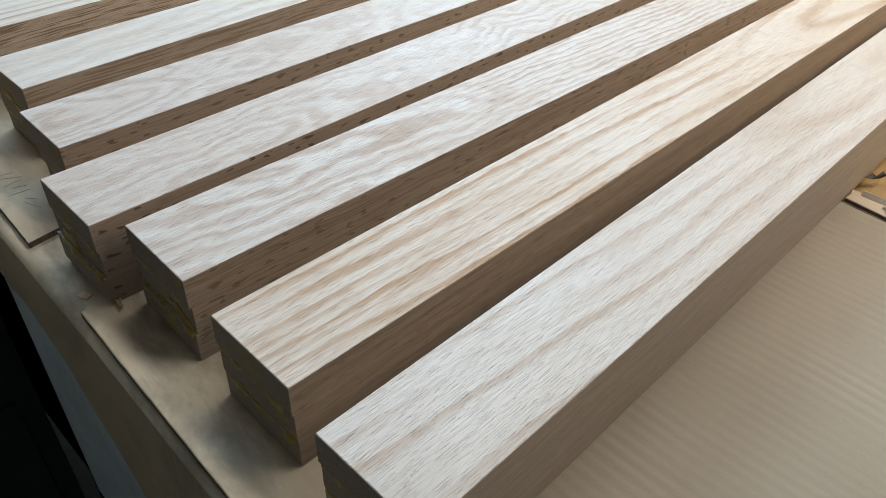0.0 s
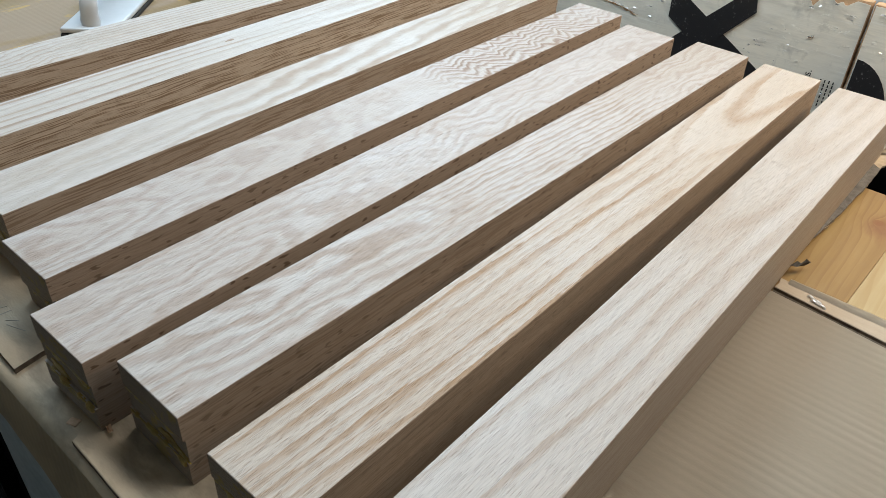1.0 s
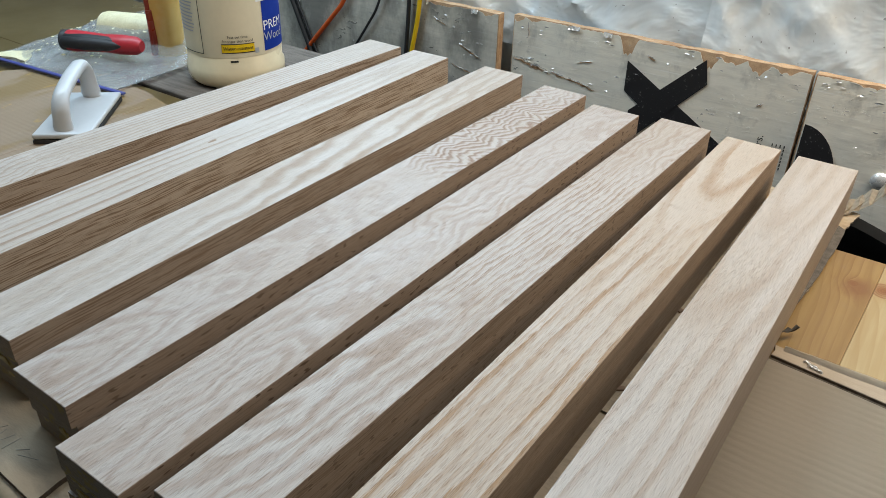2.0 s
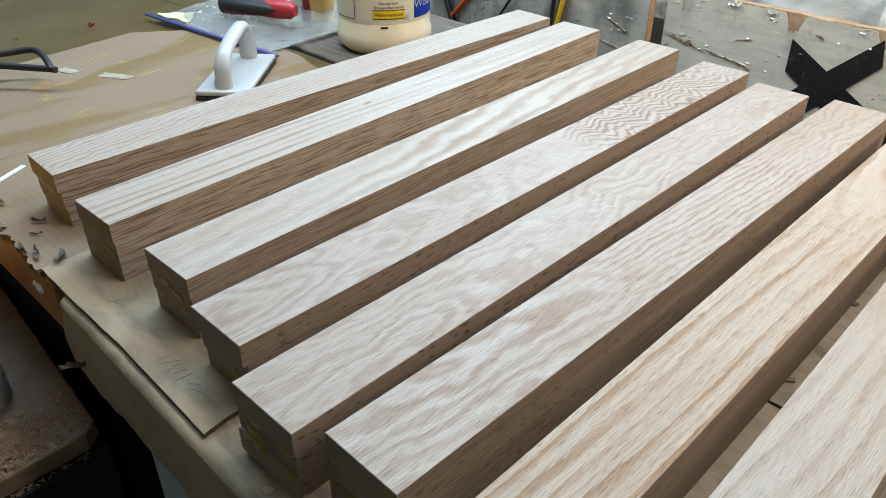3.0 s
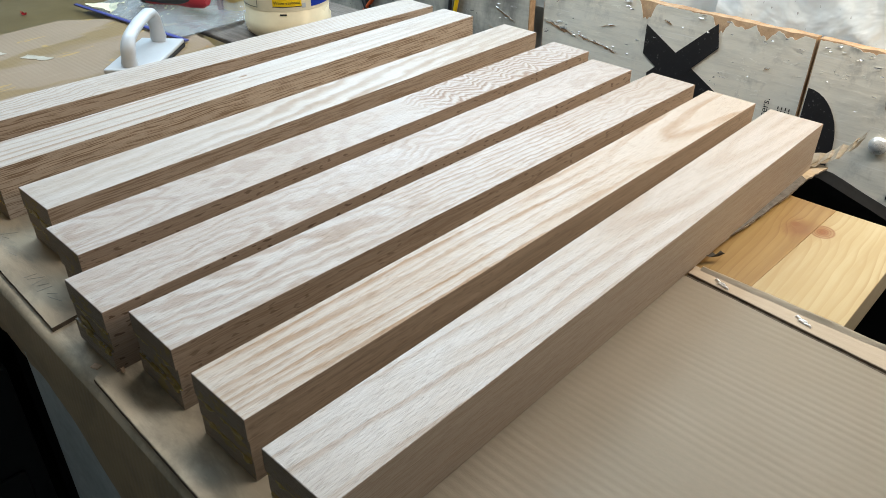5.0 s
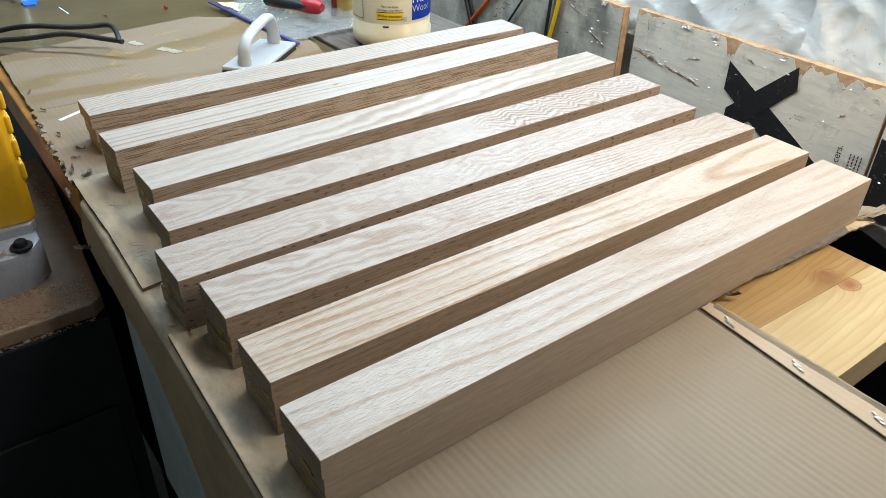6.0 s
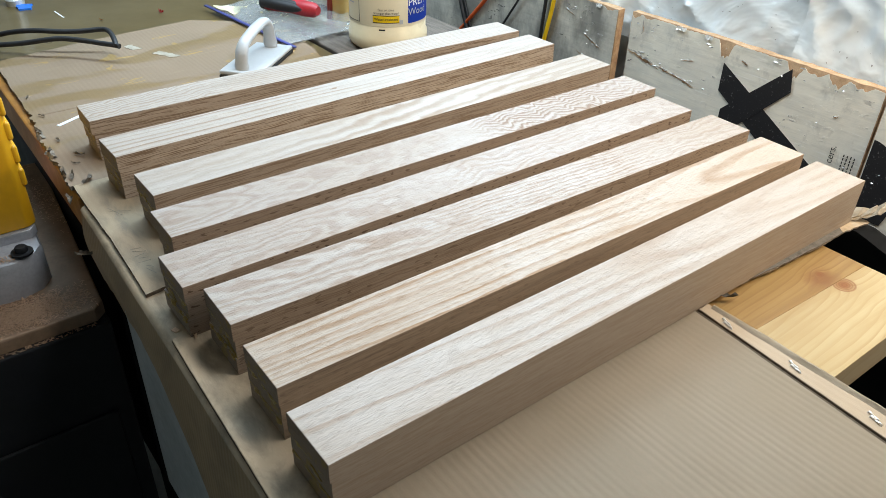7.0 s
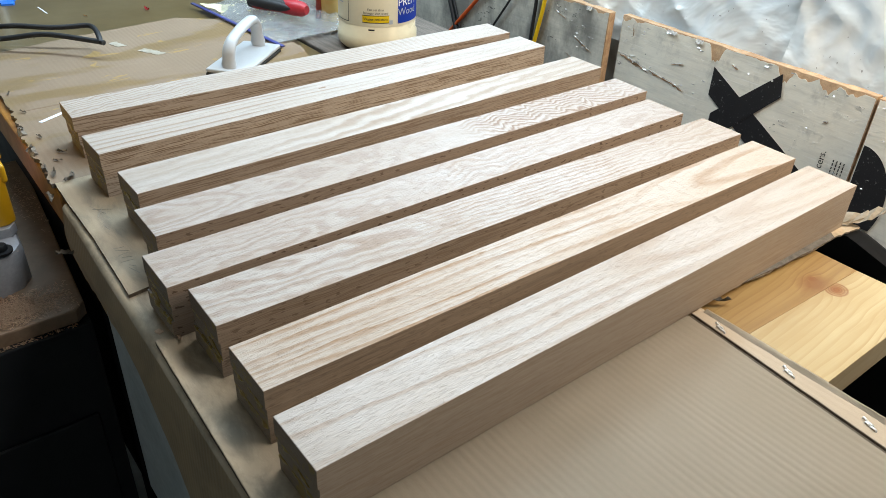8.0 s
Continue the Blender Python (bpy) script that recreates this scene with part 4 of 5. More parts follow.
STEPS = [(0.003, 0.005), (0.001, 0.001), (0.001, 0.002), (0.004, 0.006), (0.001, -0.001), (0.0015, 0.0), (0.001, 0.0015), (0.0015, 0.002)]
for i, (xn, xf, yn, yf) in enumerate(BLANKS):
    length = yf - yn
    turn = math.degrees(math.atan2(-(xf - xn), length))
    blank = tagged(holder("oak_blank", xn, yn, -0.0026, turn), LABELS[i], "wood blank", "oak blanks on the bench")
    third = BH / 3
    rnd = random.Random(100 + i)
    for k in range(3):
        z1 = BH - k * third
        back = 0.0 if k == 0 else STEPS[i][k - 1]
        bm = board(length - back - rnd.uniform(0, 0.002), z1 - third + 0.00005, z1, k == 0)
        part("board", bm, [TOPS[i], ENDS[(i + k) % 2], SHADED_SIDES[i]], blank, "", False, (0, back, 0))
        if k < 2:
            part("glue_line", glue_bead(BW, z1 - third - 0.001, 10 * i + k), M_GLUE, blank, "yellow dried glue squeezed from the joint", True, (0, STEPS[i][k], 0))
    if i == 1:
        nick = [(0.0020 * math.cos(a), 0.0060 * math.sin(a) * (1 + 0.3 * math.sin(3 * a))) for a in [0.52 * n for n in range(12)]]
        part("nick", slab(nick, BH - 0.0006, BH + 0.0002), [M_MDF, M_MDF], blank, "small dark nick in the face", False, (0.0245, 0.3495, 0))
    # thin smears of old glue on the sawn end
    for k in range((3, 1, 2, 1, 4, 2, 2, 1)[i]):
        cx, cz, sx, sz = rnd.uniform(0.012, 0.055), BH * rnd.uniform(0.25, 0.72), rnd.uniform(0.006, 0.016), rnd.uniform(0.002, 0.006)
        outline = [(cx + sx * math.cos(a) * rnd.uniform(0.5, 1.2), cz + sz * math.sin(a) * rnd.uniform(0.4, 1.4) - 0.15 * sx * math.cos(a)) for a in [0.45 * n for n in range(14)]]
        bm = slab(outline, 0.0, 0.0012, 0.0004)
        layer = 0 if cz > 2 * third else 1 if cz > third else 2
        y0 = 0.0 if layer == 0 else STEPS[i][layer - 1]
        shifted(bm, Matrix.Translation((0, y0 + 0.0002, 0)) @ Matrix.Rotation(radians(90), 4, "X"))
        part("glue_smear", bm, [M_GLUE, M_GLUE], blank, "mustard dried glue smear", True)


# ---- the foil boards and sheeting along the wall ----
WY = 1.053
BOARD_TOP = 0.081


def foil_board(x0, x1, dy, dips, label, seed, low=-0.62):
    ob = tagged(holder("insulation_board", 0, 0, 0), label, "insulation board", "foil-faced boards against the wall")
    bm = block(x0, x1, WY + dy, WY + dy + 0.017, low, BOARD_TOP, 0.0)
    bmesh.ops.subdivide_edges(bm, edges=[e for e in bm.edges if abs(e.verts[0].co.x - e.verts[1].co.x) > 0.1], cuts=110, use_grid_fill=True)
    for v in bm.verts:
        if v.co.z > BOARD_TOP - 0.001:
            v.co.z += 0.0024 * noise.noise((v.co.x * 38, v.co.y * 60, seed)) + 0.0018 * noise.noise((v.co.x * 13, 2, seed)) + 0.0008 * noise.noise((v.co.x * 95, 4, seed)) - 0.0015
            v.co.y += 0.002 * noise.noise((v.co.x * 40, 5, seed))
    part("foam_core", bm, M_FOAM, ob, "orange-brown foam showing at torn edges")
    bm, cols = bmesh.new(), []
    n = int((x1 - x0) / 0.0035)
    r = random.Random(seed)
    for i in range(n + 1):
        x = x0 + 0.002 + (x1 - x0 - 0.003) * i / n
        top = BOARD_TOP - 0.002 - 0.0035 * abs(noise.noise((x * 70, seed, 1))) - 0.001 * r.random()
        for cx, wd, dp in dips:
            f = 1 - abs(x - cx) / wd
            if f > 0:
                top -= dp * min(1, f * 1.8) * (0.75 + 0.5 * noise.noise((x * 160, seed, 9)))
        ys = WY + dy - 0.0012
        zs = [top, top - 0.004, top - 0.012, top - 0.03, -0.02, -0.10, -0.2, -0.4, low + 0.002]
        cols.append([bm.verts.new((x, ys - (0.0022 * max(0, noise.noise((x * 45, seed, 3))) if k == 0 else 0) - 0.0009 * noise.noise((x * 22, z * 22, seed)), z)) for k, z in enumerate(zs)])
    for a, b in zip(cols, cols[1:]):
        for k in range(len(a) - 1):
            bm.faces.new((a[k], a[k + 1], b[k + 1], b[k]))
    bmesh.ops.recalc_face_normals(bm, faces=bm.faces[:])
    bmesh.ops.solidify(bm, geom=bm.faces[:], thickness=0.0006)
    part("foil_facing", bm, M_FOIL, ob, "scuffed dull silver foil facing with a ragged top", True)
    # bright torn flecks of foil
    bm = bmesh.new()
    for k in range(int(46 * (x1 - x0) / 0.5)):
        cx, cz = r.uniform(x0 + 0.01, x1 - 0.01), r.choice([r.uniform(0.055, 0.079), r.uniform(-0.10, 0.07)])
        if -0.56 < cx < -0.38 and k % 3:
            cz = 0.010 - 0.16 * (cx + 0.555) + r.gauss(0, 0.009)
        s = r.uniform(0.0005, 0.0017)
        lx = s * r.uniform(1.0, 4.5)
        vs = [bm.verts.new((cx + a * lx + r.uniform(-1, 1) * s * 0.4, WY + dy - 0.0032 - r.random() * 0.0025, cz + b * s + r.uniform(-1, 1) * s * 0.4)) for a, b in ((-1, -0.3), (-0.2, -1), (0.6, -0.5), (1, 0.4), (0.1, 1), (-0.7, 0.6))]
        mid = bm.verts.new((cx, WY + dy - 0.0045, cz))
        for a, b in zip(vs, vs[1:] + vs[:1]):
            bm.faces.new((a, b, mid))
    # crumpled strip of loose foil along the top
    bm2, prev = bmesh.new(), None
    for k in range(int((x1 - x0) / 0.0022)):
        x = x0 + 0.004 + k * 0.0022
        keep = noise.noise((x * 31, seed, 6)) > 0.20 and not any(abs(x - c[0]) < c[1] for c in dips)
        row = [bm2.verts.new((x, WY + dy - 0.0022 - q * 0.0012 - r.random() * 0.0016, BOARD_TOP - 0.001 - q * 0.0042 + r.uniform(-1, 1) * 0.0010)) for q in (0, 1, 1.7)] if keep else None
        if prev and row:
            for n in range(2):
                bm2.faces.new((prev[n], row[n], row[n + 1], prev[n + 1]))
        prev = row
    bmesh.ops.delete(bm2, geom=[v for v in bm2.verts if not v.link_faces], context="VERTS")
    bmesh.ops.solidify(bm2, geom=bm2.faces[:], thickness=0.0003)
    tagged(part("loose_foil", bm2, M_BRIGHT, ob, "bright crumpled foil lip"), kind="stuff")
    ob_f = part("foil_flecks", bm, M_BRIGHT, ob, "bright torn foil flecks")
    tagged(ob_f, kind="stuff")
    return ob


left_board = foil_board(-1.90, -0.578, -0.016, [(-0.60, 0.015, 0.006), (-0.70, 0.03, 0.005)], "stained foil-faced foam board with dark grime", 3)
mid_board = foil_board(-0.556, -0.0475, 0.0, [(-0.545, 0.012, 0.010), (-0.515, 0.012, 0.006), (-0.335, 0.016, 0.034), (-0.20, 0.016, 0.030), (-0.165, 0.02, 0.012), (-0.125, 0.018, 0.020), (-0.085, 0.02, 0.010)], "foil-faced foam board printed with a large black cross", 5)
right_board = foil_board(-0.043, 1.10, -0.003, [(0.03, 0.02, 0.005)], "foil-faced foam board with black print", 8)


def tear(board_ob, x0, z0, x1, z1, dy, seed, wide=0.0035):
    """A ragged scratch where the foil is torn: bare foam below a curled bright lip."""
    r = random.Random(seed)
    n = max(6, int(abs(x1 - x0) / 0.004))
    for off, mat, nm, fat in ((0.0024, M_FOAM, "bare_foam", 1.0), (0.0034, M_BRIGHT, "foil_lip", 0.6)):
        bm, prev = bmesh.new(), None
        for i in range(n + 1):
            f = i / n
            cx, cz = x0 + (x1 - x0) * f, z0 + (z1 - z0) * f + 0.004 * noise.noise((f * 7, seed, 1)) + (0.0 if nm == "bare_foam" else wide * 0.8)
            hw = wide * fat * (0.15 + abs(noise.noise((f * 19, seed, 5)))) * min(1, 6 * f, 6 * (1 - f) + 0.05)
            row = [bm.verts.new((cx + r.uniform(-1, 1) * 0.001, WY + dy - off - 0.0016 * r.random(), cz + q * hw)) for q in (-1, 0.1, 1)]
            if prev:
                for k in range(2):
                    bm.faces.new((prev[k], row[k], row[k + 1], prev[k + 1]))
            prev = row
        bmesh.ops.solidify(bm, geom=bm.faces[:], thickness=0.0003)
        part(nm, bm, mat, board_ob, "torn scratch in the foil")


for sd, (x0, z0, x1, z1, wd) in enumerate(((-0.552, 0.004, -0.470, -0.012, 0.006), (-0.475, -0.008, -0.385, -0.022, 0.004), (-0.425, 0.018, -0.395, 0.026, 0.003), (-0.525, 0.068, -0.522, 0.045, 0.005), (-0.30, 0.055, -0.285, 0.050, 0.003), (-0.115, 0.012, -0.105, 0.018, 0.003))):
    tear(mid_board, x0, z0, x1, z1, 0.0, 60 + sd, wd)
for sd, (x0, z0, x1, z1, wd) in enumerate(((-0.66, 0.01, -0.61, -0.01, 0.004), (-0.72, 0.05, -0.69, 0.04, 0.003), (-0.68, -0.03, -0.60, -0.045, 0.003))):
    tear(left_board, x0, z0, x1, z1, -0.016, 80 + sd, wd)
for sd, (x0, z0, x1, z1, wd) in enumerate(((0.10, -0.02, 0.19, -0.03, 0.004), (0.07, 0.02, 0.075, 0.0, 0.002), (0.12, 0.04, 0.22, 0.05, 0.003))):
    tear(right_board, x0, z0, x1, z1, -0.003, 90 + sd, wd)


def print_on(board_ob, outline, y, name="print_mark", label="black printed shape", mat=None):
    bm = bmesh.new()
    a = [bm.verts.new((x, y, z)) for x, z in outline]
    f = bm.faces.new(a)
    bmesh.ops.triangulate(bm, faces=[f])
    bmesh.ops.solidify(bm, geom=bm.faces[:], thickness=0.0004)
    return part(name, bm, mat or M_PRINT, board_ob, label)


PY = WY - 0.0036
print_on(mid_board, [(-0.332, 0.042), (-0.331, -0.010), (-0.115, -0.150), (-0.050, -0.125)], PY, "printed_cross", "large black printed cross stroke")
print_on(mid_board, [(-0.203, 0.069), (-0.318, -0.042), (-0.318, -0.104), (-0.195, 0.030)], PY - 0.0006, "printed_cross", "large black printed cross stroke")
arc = [(-0.039, 0.004)] + [(-0.039 + 0.060 * math.sin(a), -0.085 + 0.089 * math.cos(a)) for a in [0.15 * k for k in range(1, 15)]] + [(-0.039, -0.13)]
print_on(right_board, arc, WY - 0.0066, "printed_arc", "black printed disc segment")
for x0, x1, z0, z1 in ((0.115, 0.165, -0.135, -0.115), (0.112, 0.20, -0.175, -0.150), (0.118, 0.19, -0.21, -0.19), (0.06, 0.10, -0.30, -0.23), (0.12, 0.24, -0.46, -0.38), (0.17, 0.30, -0.125, 0.02), (0.10, 0.26, -0.36, -0.25)):
    print_on(right_board, [(x0, z0), (x1, z0), (x1, z1), (x0, z1)], WY - 0.0066, "printed_bar", "black printed bar")
# the end of a printed word, set upright, and lines of tiny print beside it
bm = words("cers.", 0.017)
shifted(bm, Matrix.Translation((-0.098, WY - 0.0040, -0.046)) @ Matrix.Rotation(radians(90), 4, "X") @ Matrix.Rotation(radians(90), 4, "Z"))
part("printed_word", bm, M_INK, mid_board, "black printed word end")
rnd = random.Random(6)
for k in range(4):
    cx = -0.078 + 0.006 * k
    for j in range(7):
        z0 = -0.080 + 0.0062 * j
        print_on(mid_board, [(cx, z0), (cx + 0.0018, z0), (cx + 0.0018, z0 + rnd.uniform(0.003, 0.006)), (cx, z0 + 0.004)], WY - 0.0040, "print_bar", "tiny black print", M_INK)
place("foil_washer", shifted(turned([(0.003, 0.006), (0.011, 0.004), (0.014, 0.0), (0.012, -0.002)], 20), pose(0, 0, 0, 90, 0, 0)), M_BRIGHT, "shiny round metal washer pressed into the foil board", "washer", (0.082, WY - 0.009, -0.055), smooth=True)


def sheeting(x0, x1, z0, z1, y, seed):
    bm, cols = bmesh.new(), []
    nx, nz = int((x1 - x0) / 0.006), int((z1 - z0) / 0.006)
    for i in range(nx + 1):
        x = x0 + (x1 - x0) * i / nx
        row = []
        for j in range(nz + 1):
            z = z0 + (z1 - z0) * j / nz
            fold = noise.noise((x * 5 + z * 2.5, z * 2, seed)) * 0.010 + noise.noise((x * 16 - z * 10, z * 12, seed)) * 0.0040 + abs(noise.noise((x * 9 + z * 7, z * 4, seed + 3))) * 0.008
            crease = 0.007 * (1 - abs(noise.noise((x * 7 + z * 9, z * 3 - x * 2, seed + 5)))) ** 6 + 0.004 * (1 - abs(noise.noise((x * 22 - z * 5, z * 20, seed + 8)))) ** 4
            lean = 0.030 * max(0.0, 1 - (z - z0) / 0.22) ** 1.4
            row.append(bm.verts.new((x, y + 0.006 - fold - crease - lean, z)))
        cols.append(row)
    for a, b in zip(cols, cols[1:]):
        for k in range(nz):
            bm.faces.new((a[k], a[k + 1], b[k + 1], b[k]))
    bmesh.ops.solidify(bm, geom=bm.faces[:], thickness=0.0004)
    return bm


place("plastic_sheeting", sheeting(-1.9, -0.205, 0.02, 0.40, 1.103, 1.0), M_POLY, "wrinkled milky plastic sheeting behind the boards", "sheeting", smooth=True)
place("plastic_sheeting", sheeting(-0.225, 1.2, 0.02, 0.40, 1.096, 6.0), M_POLY, "wrinkled milky plastic sheeting with a painted warm light tint", "sheeting", smooth=True)
place("screw_button", shifted(turned([(0.002, 0.0), (0.0075, -0.001), (0.008, -0.004), (0.006, -0.006)], 20), pose(0, 0, 0, 90, 0, 0)), M_STEEL, "grey screw with washer in the sheeting", "screw", (-0.232, 1.076, 0.188), smooth=True)

# cables hanging down in front of the stained board
def cable(points, radius, mat, label):
    place("cable", tube(points, radius, "cable"), mat, label, "cable", smooth=True, group="cables by the wall")


def hung(x0, z0, x1, z1, radius, mat, label):
    """A cable that hangs from the wall above and drops behind the planks."""
    k = (x1 - x0) / (z1 - z0)
    pts = [(x0 + k * (z - z0) * (1 if z < 0.15 else 0.6) + 0.006 * math.sin(z * 9), 1.028 - 0.006 * math.sin(z * 5), z) for z in (-0.40, -0.25, -0.12, -0.05, 0.0, 0.06, 0.15, 0.28, 0.45)]
    cable(pts, radius, mat, label)


hung(-0.767, -0.024, -0.750, 0.066, 0.0046, M_CABLEY, "yellow cable hanging in front of foil board")
hung(-0.781, -0.024, -0.776, 0.060, 0.0040, M_RUBBER, "black cable hanging in front of foil board")
hung(-1.045, -0.063, -1.070, -0.009, 0.0058, M_RUBBER, "black cable hanging in front of foil board")
hung(-1.049, -0.069, -0.971, 0.014, 0.0046, M_CABLEO, "orange cable slanting up the board")
hung(-1.030, -0.060, -1.062, 0.006, 0.0030, M_RUBBER, "thin black cable by the wall")
hung(-0.903, -0.025, -0.859, 0.040, 0.0026, M_RUBBER, "thin dark cable slanting up the board")

# ---- things on the table ----
# gallon glue jug with its wrapped label
JR = 0.079
jug = tagged(holder("glue_jug", -0.880, 0.686, -0.0055), "large cream plastic glue jug with a blue and yellow label", "glue jug")
part("body", turned([(0.060, 0.0), (0.070, 0.001), (JR - 0.002, 0.007), (JR + 0.001, 0.014), (JR + 0.001, 0.030), (JR - 0.002, 0.034), (JR - 0.002, 0.205), (JR - 0.008, 0.225), (0.050, 0.252), (0.030, 0.262), (0.026, 0.268), (0.026, 0.285)], 72), M_CREAM, jug, "", True)
part("cap", turned([(0.031, 0.280), (0.032, 0.282), (0.032, 0.305), (0.029, 0.309)], 40), M_BLUE, jug, "blue screw cap", True)


def wrap(bm, angle, radius, z):
    """Bends flat work in x and y round the jug, centred on an angle in degrees."""
    for v in bm.verts:
        a = radians(angle) + v.co.x / radius
        v.co = Vector((radius * math.cos(a), radius * math.sin(a), z + v.co.y))
    return bm


def panel(wd, ht, seg=28):
    bm = bmesh.new()
    lo = [bm.verts.new((wd * (k / seg - 0.5), -ht / 2, 0)) for k in range(seg + 1)]
    hi = [bm.verts.new((wd * (k / seg - 0.5), ht / 2, 0)) for k in range(seg + 1)]
    for k in range(seg):
        bm.faces.new((lo[k], lo[k + 1], hi[k + 1], hi[k]))
    return bm


LAB = JR - 0.0014
label_ob = part("label", wrap(panel(0.30, 0.150, 60), -40, LAB, 0.128), M_LABEL, jug, "cream paper label", True)
A0 = -50.0   # the side that carries the text
for nm, wd, ht, ang, z, mat, lb in (("blue_panel", 0.085, 0.100, A0 + 78, 0.1085, M_BLUE, "blue label panel"), ("yellow_band", 0.052, 0.0125, A0 + 14, 0.0685, M_LYEL, "yellow label band"),
                                    ("yellow_panel", 0.055, 0.018, A0 - 53, 0.152, M_LYEL, "yellow label panel")):
    part(nm, wrap(panel(wd, ht), ang, LAB + 0.0005, z), mat, label_ob, lb, True)
for wd, ht, dx, z in ((0.053, 0.0012, 14, 0.0753), (0.053, 0.0012, 14, 0.0617)):
    part("rule", wrap(panel(wd, ht), A0 + dx, LAB + 0.0008, z), M_INK, label_ob)
for wd, ht, dx, z in ((0.0012, 0.095, -28.5, 0.106), (0.062, 0.0012, -51, 0.0585)):
    part("rule", wrap(panel(wd, ht, 10), A0 + dx, LAB + 0.0008, z), M_INK, label_ob)
for k in range(9):
    part("text_bar", wrap(panel(0.046 - 0.004 * (k % 3), 0.0022, 10), A0 - 54, LAB + 0.0008, 0.136 - 0.0055 * k), M_GINK, label_ob)
for text, size, dx, z, mat in (("Fast set time", 0.0062, 14, 0.0865, M_INK), ("Stronger than wood", 0.0060, 14, 0.0800, M_INK), ("Water-resistant", 0.0073, 14, 0.0685, M_INK), ("PREM", 0.021, 65, 0.098, M_WINK), ("Wood", 0.019, 65, 0.080, M_GINK)):
    part("lettering", wrap(words(text, size), A0 + dx, LAB + 0.0012, z), mat, label_ob)
for x, z, wd, ht in ((54, 0.148, 0.040, 0.022), (66, 0.150, 0.018, 0.012)):
    part("logo_shape", wrap(panel(wd, ht, 8), A0 + x, LAB + 0.0013, z), M_WINK, label_ob, "white logo shape")
part("print_mark", wrap(panel(0.012, 0.003, 6), A0 + 8, JR - 0.0012, 0.0475), M_INK, jug, "small dark printed mark")
part("print_mark", wrap(panel(0.007, 0.008, 6), A0 + 36, LAB + 0.0008, 0.0625), M_GINK, label_ob, "small recycling mark")

# amber bottle with red-brown runs
amber = tagged(holder("glue_bottle", -1.035, 0.672, -0.0055), "amber plastic squeeze bottle with dried red-brown runs", "bottle")
part("body", turned([(0.020, 0.0), (0.025, 0.003), (0.0265, 0.010), (0.0255, 0.022), (0.0265, 0.05), (0.0265, 0.11), (0.026, 0.135), (0.012, 0.148), (0.010, 0.160)], 36), M_AMBER, amber, "", True)
part("nozzle", turned([(0.012, 0.158), (0.012, 0.170), (0.004, 0.195), (0.003, 0.198)], 24), M_RED, amber, "", True)
for a0, z1, rr in ((-118, 0.125, 0.0055), (-106, 0.085, 0.007), (-98, 0.060, 0.0045)):
    pts = [(0.0275 * math.cos(radians(a0 + 4 * math.sin(k))), 0.0275 * math.sin(radians(a0 + 4 * math.sin(k))), z1 * (1 - k / 5) + 0.006) for k in range(6)]
    part("glue_run", tube(pts, rr), M_REDGLUE, amber, "dried red-brown glue run", True)

# white hand float with an arched handle
pad = tagged(holder("hand_float", -0.894, 0.401, -0.0028, 131.0), "white plastic hand float with a black pad, on cardboard", "hand float")
part("sole", block(-0.083, 0.083, -0.038, 0.038, 0.0, 0.006, 0.001), M_RUBBER, pad, "thin black rubber sole")
part("plate", block(-0.083, 0.083, -0.038, 0.038, 0.0065, 0.0145, 0.003, 3), M_WHITE, pad, "", True)


def arched_handle():
    bm = bmesh.new()
    path = [(-0.067, 0.012), (-0.065, 0.028), (-0.061, 0.043), (-0.051, 0.054), (-0.030, 0.061), (0.030, 0.069), (0.050, 0.067), (0.060, 0.055), (0.064, 0.034), (0.065, 0.012)]
    rows = []
    for k, (x, z) in enumerate(path):
        a, b = Vector(path[max(k - 1, 0)]), Vector(path[min(k + 1, len(path) - 1)])
        d = (b - a).normalized()
        nrm = Vector((-d.y, d.x))
        fat, wide = (0.0080, 0.0110) if 2 < k < 7 else (0.0075, 0.0120)
        rows.append([bm.verts.new((x + nrm.x * fat * math.sin(t), wide * math.cos(t), z + nrm.y * fat * math.sin(t))) for t in [2 * math.pi * j / 14 for j in range(14)]])
    for a, b in zip(rows, rows[1:]):
        for j in range(14):
            bm.faces.new((a[j], a[(j + 1) % 14], b[(j + 1) % 14], b[j]))
    bm.faces.new(rows[0])
    bm.faces.new(rows[-1][::-1])
    bmesh.ops.recalc_face_normals(bm, faces=bm.faces[:])
    bmesh.ops.subdivide_edges(bm, edges=bm.edges[:], cuts=1, smooth=0.6)
    return bm


part("handle", arched_handle(), M_WHITE, pad, "arched white handle", True)

# zip bag lying flat, a pale glue-covered roller cover inside, a red and black handle on top
def puff(u, v):
    """Height of the bag's upper skin over the table."""
    rise = math.sin(math.pi * min(1, max(0, u))) ** 0.7 * min(1.0, v * 1.3) * (1 - 0.35 * v)
    return 0.002 + 0.085 * rise * (0.75 + 0.5 * noise.noise((u * 4, v * 4, 2))) + 0.005 * abs(noise.noise((u * 13, v * 13, 5)))


def bag_mesh():
    bm, tops, lows = bmesh.new(), [], []
    nx, ny = 34, 28
    for side, keep in ((1, tops), (0, lows)):
        for i in range(nx + 1):
            keep.append([bm.verts.new((0.32 * (i / nx - 0.5), 0.30 * j / ny, puff(i / nx, j / ny) if side else 0.001)) for j in range(ny + 1)])
    for keep, flip in ((tops, 0), (lows, 1)):
        for a, b in zip(keep, keep[1:]):
            for k in range(len(a) - 1):
                f = (a[k], b[k], b[k + 1], a[k + 1])
                bm.faces.new(f[::-1] if flip else f)
    return bm


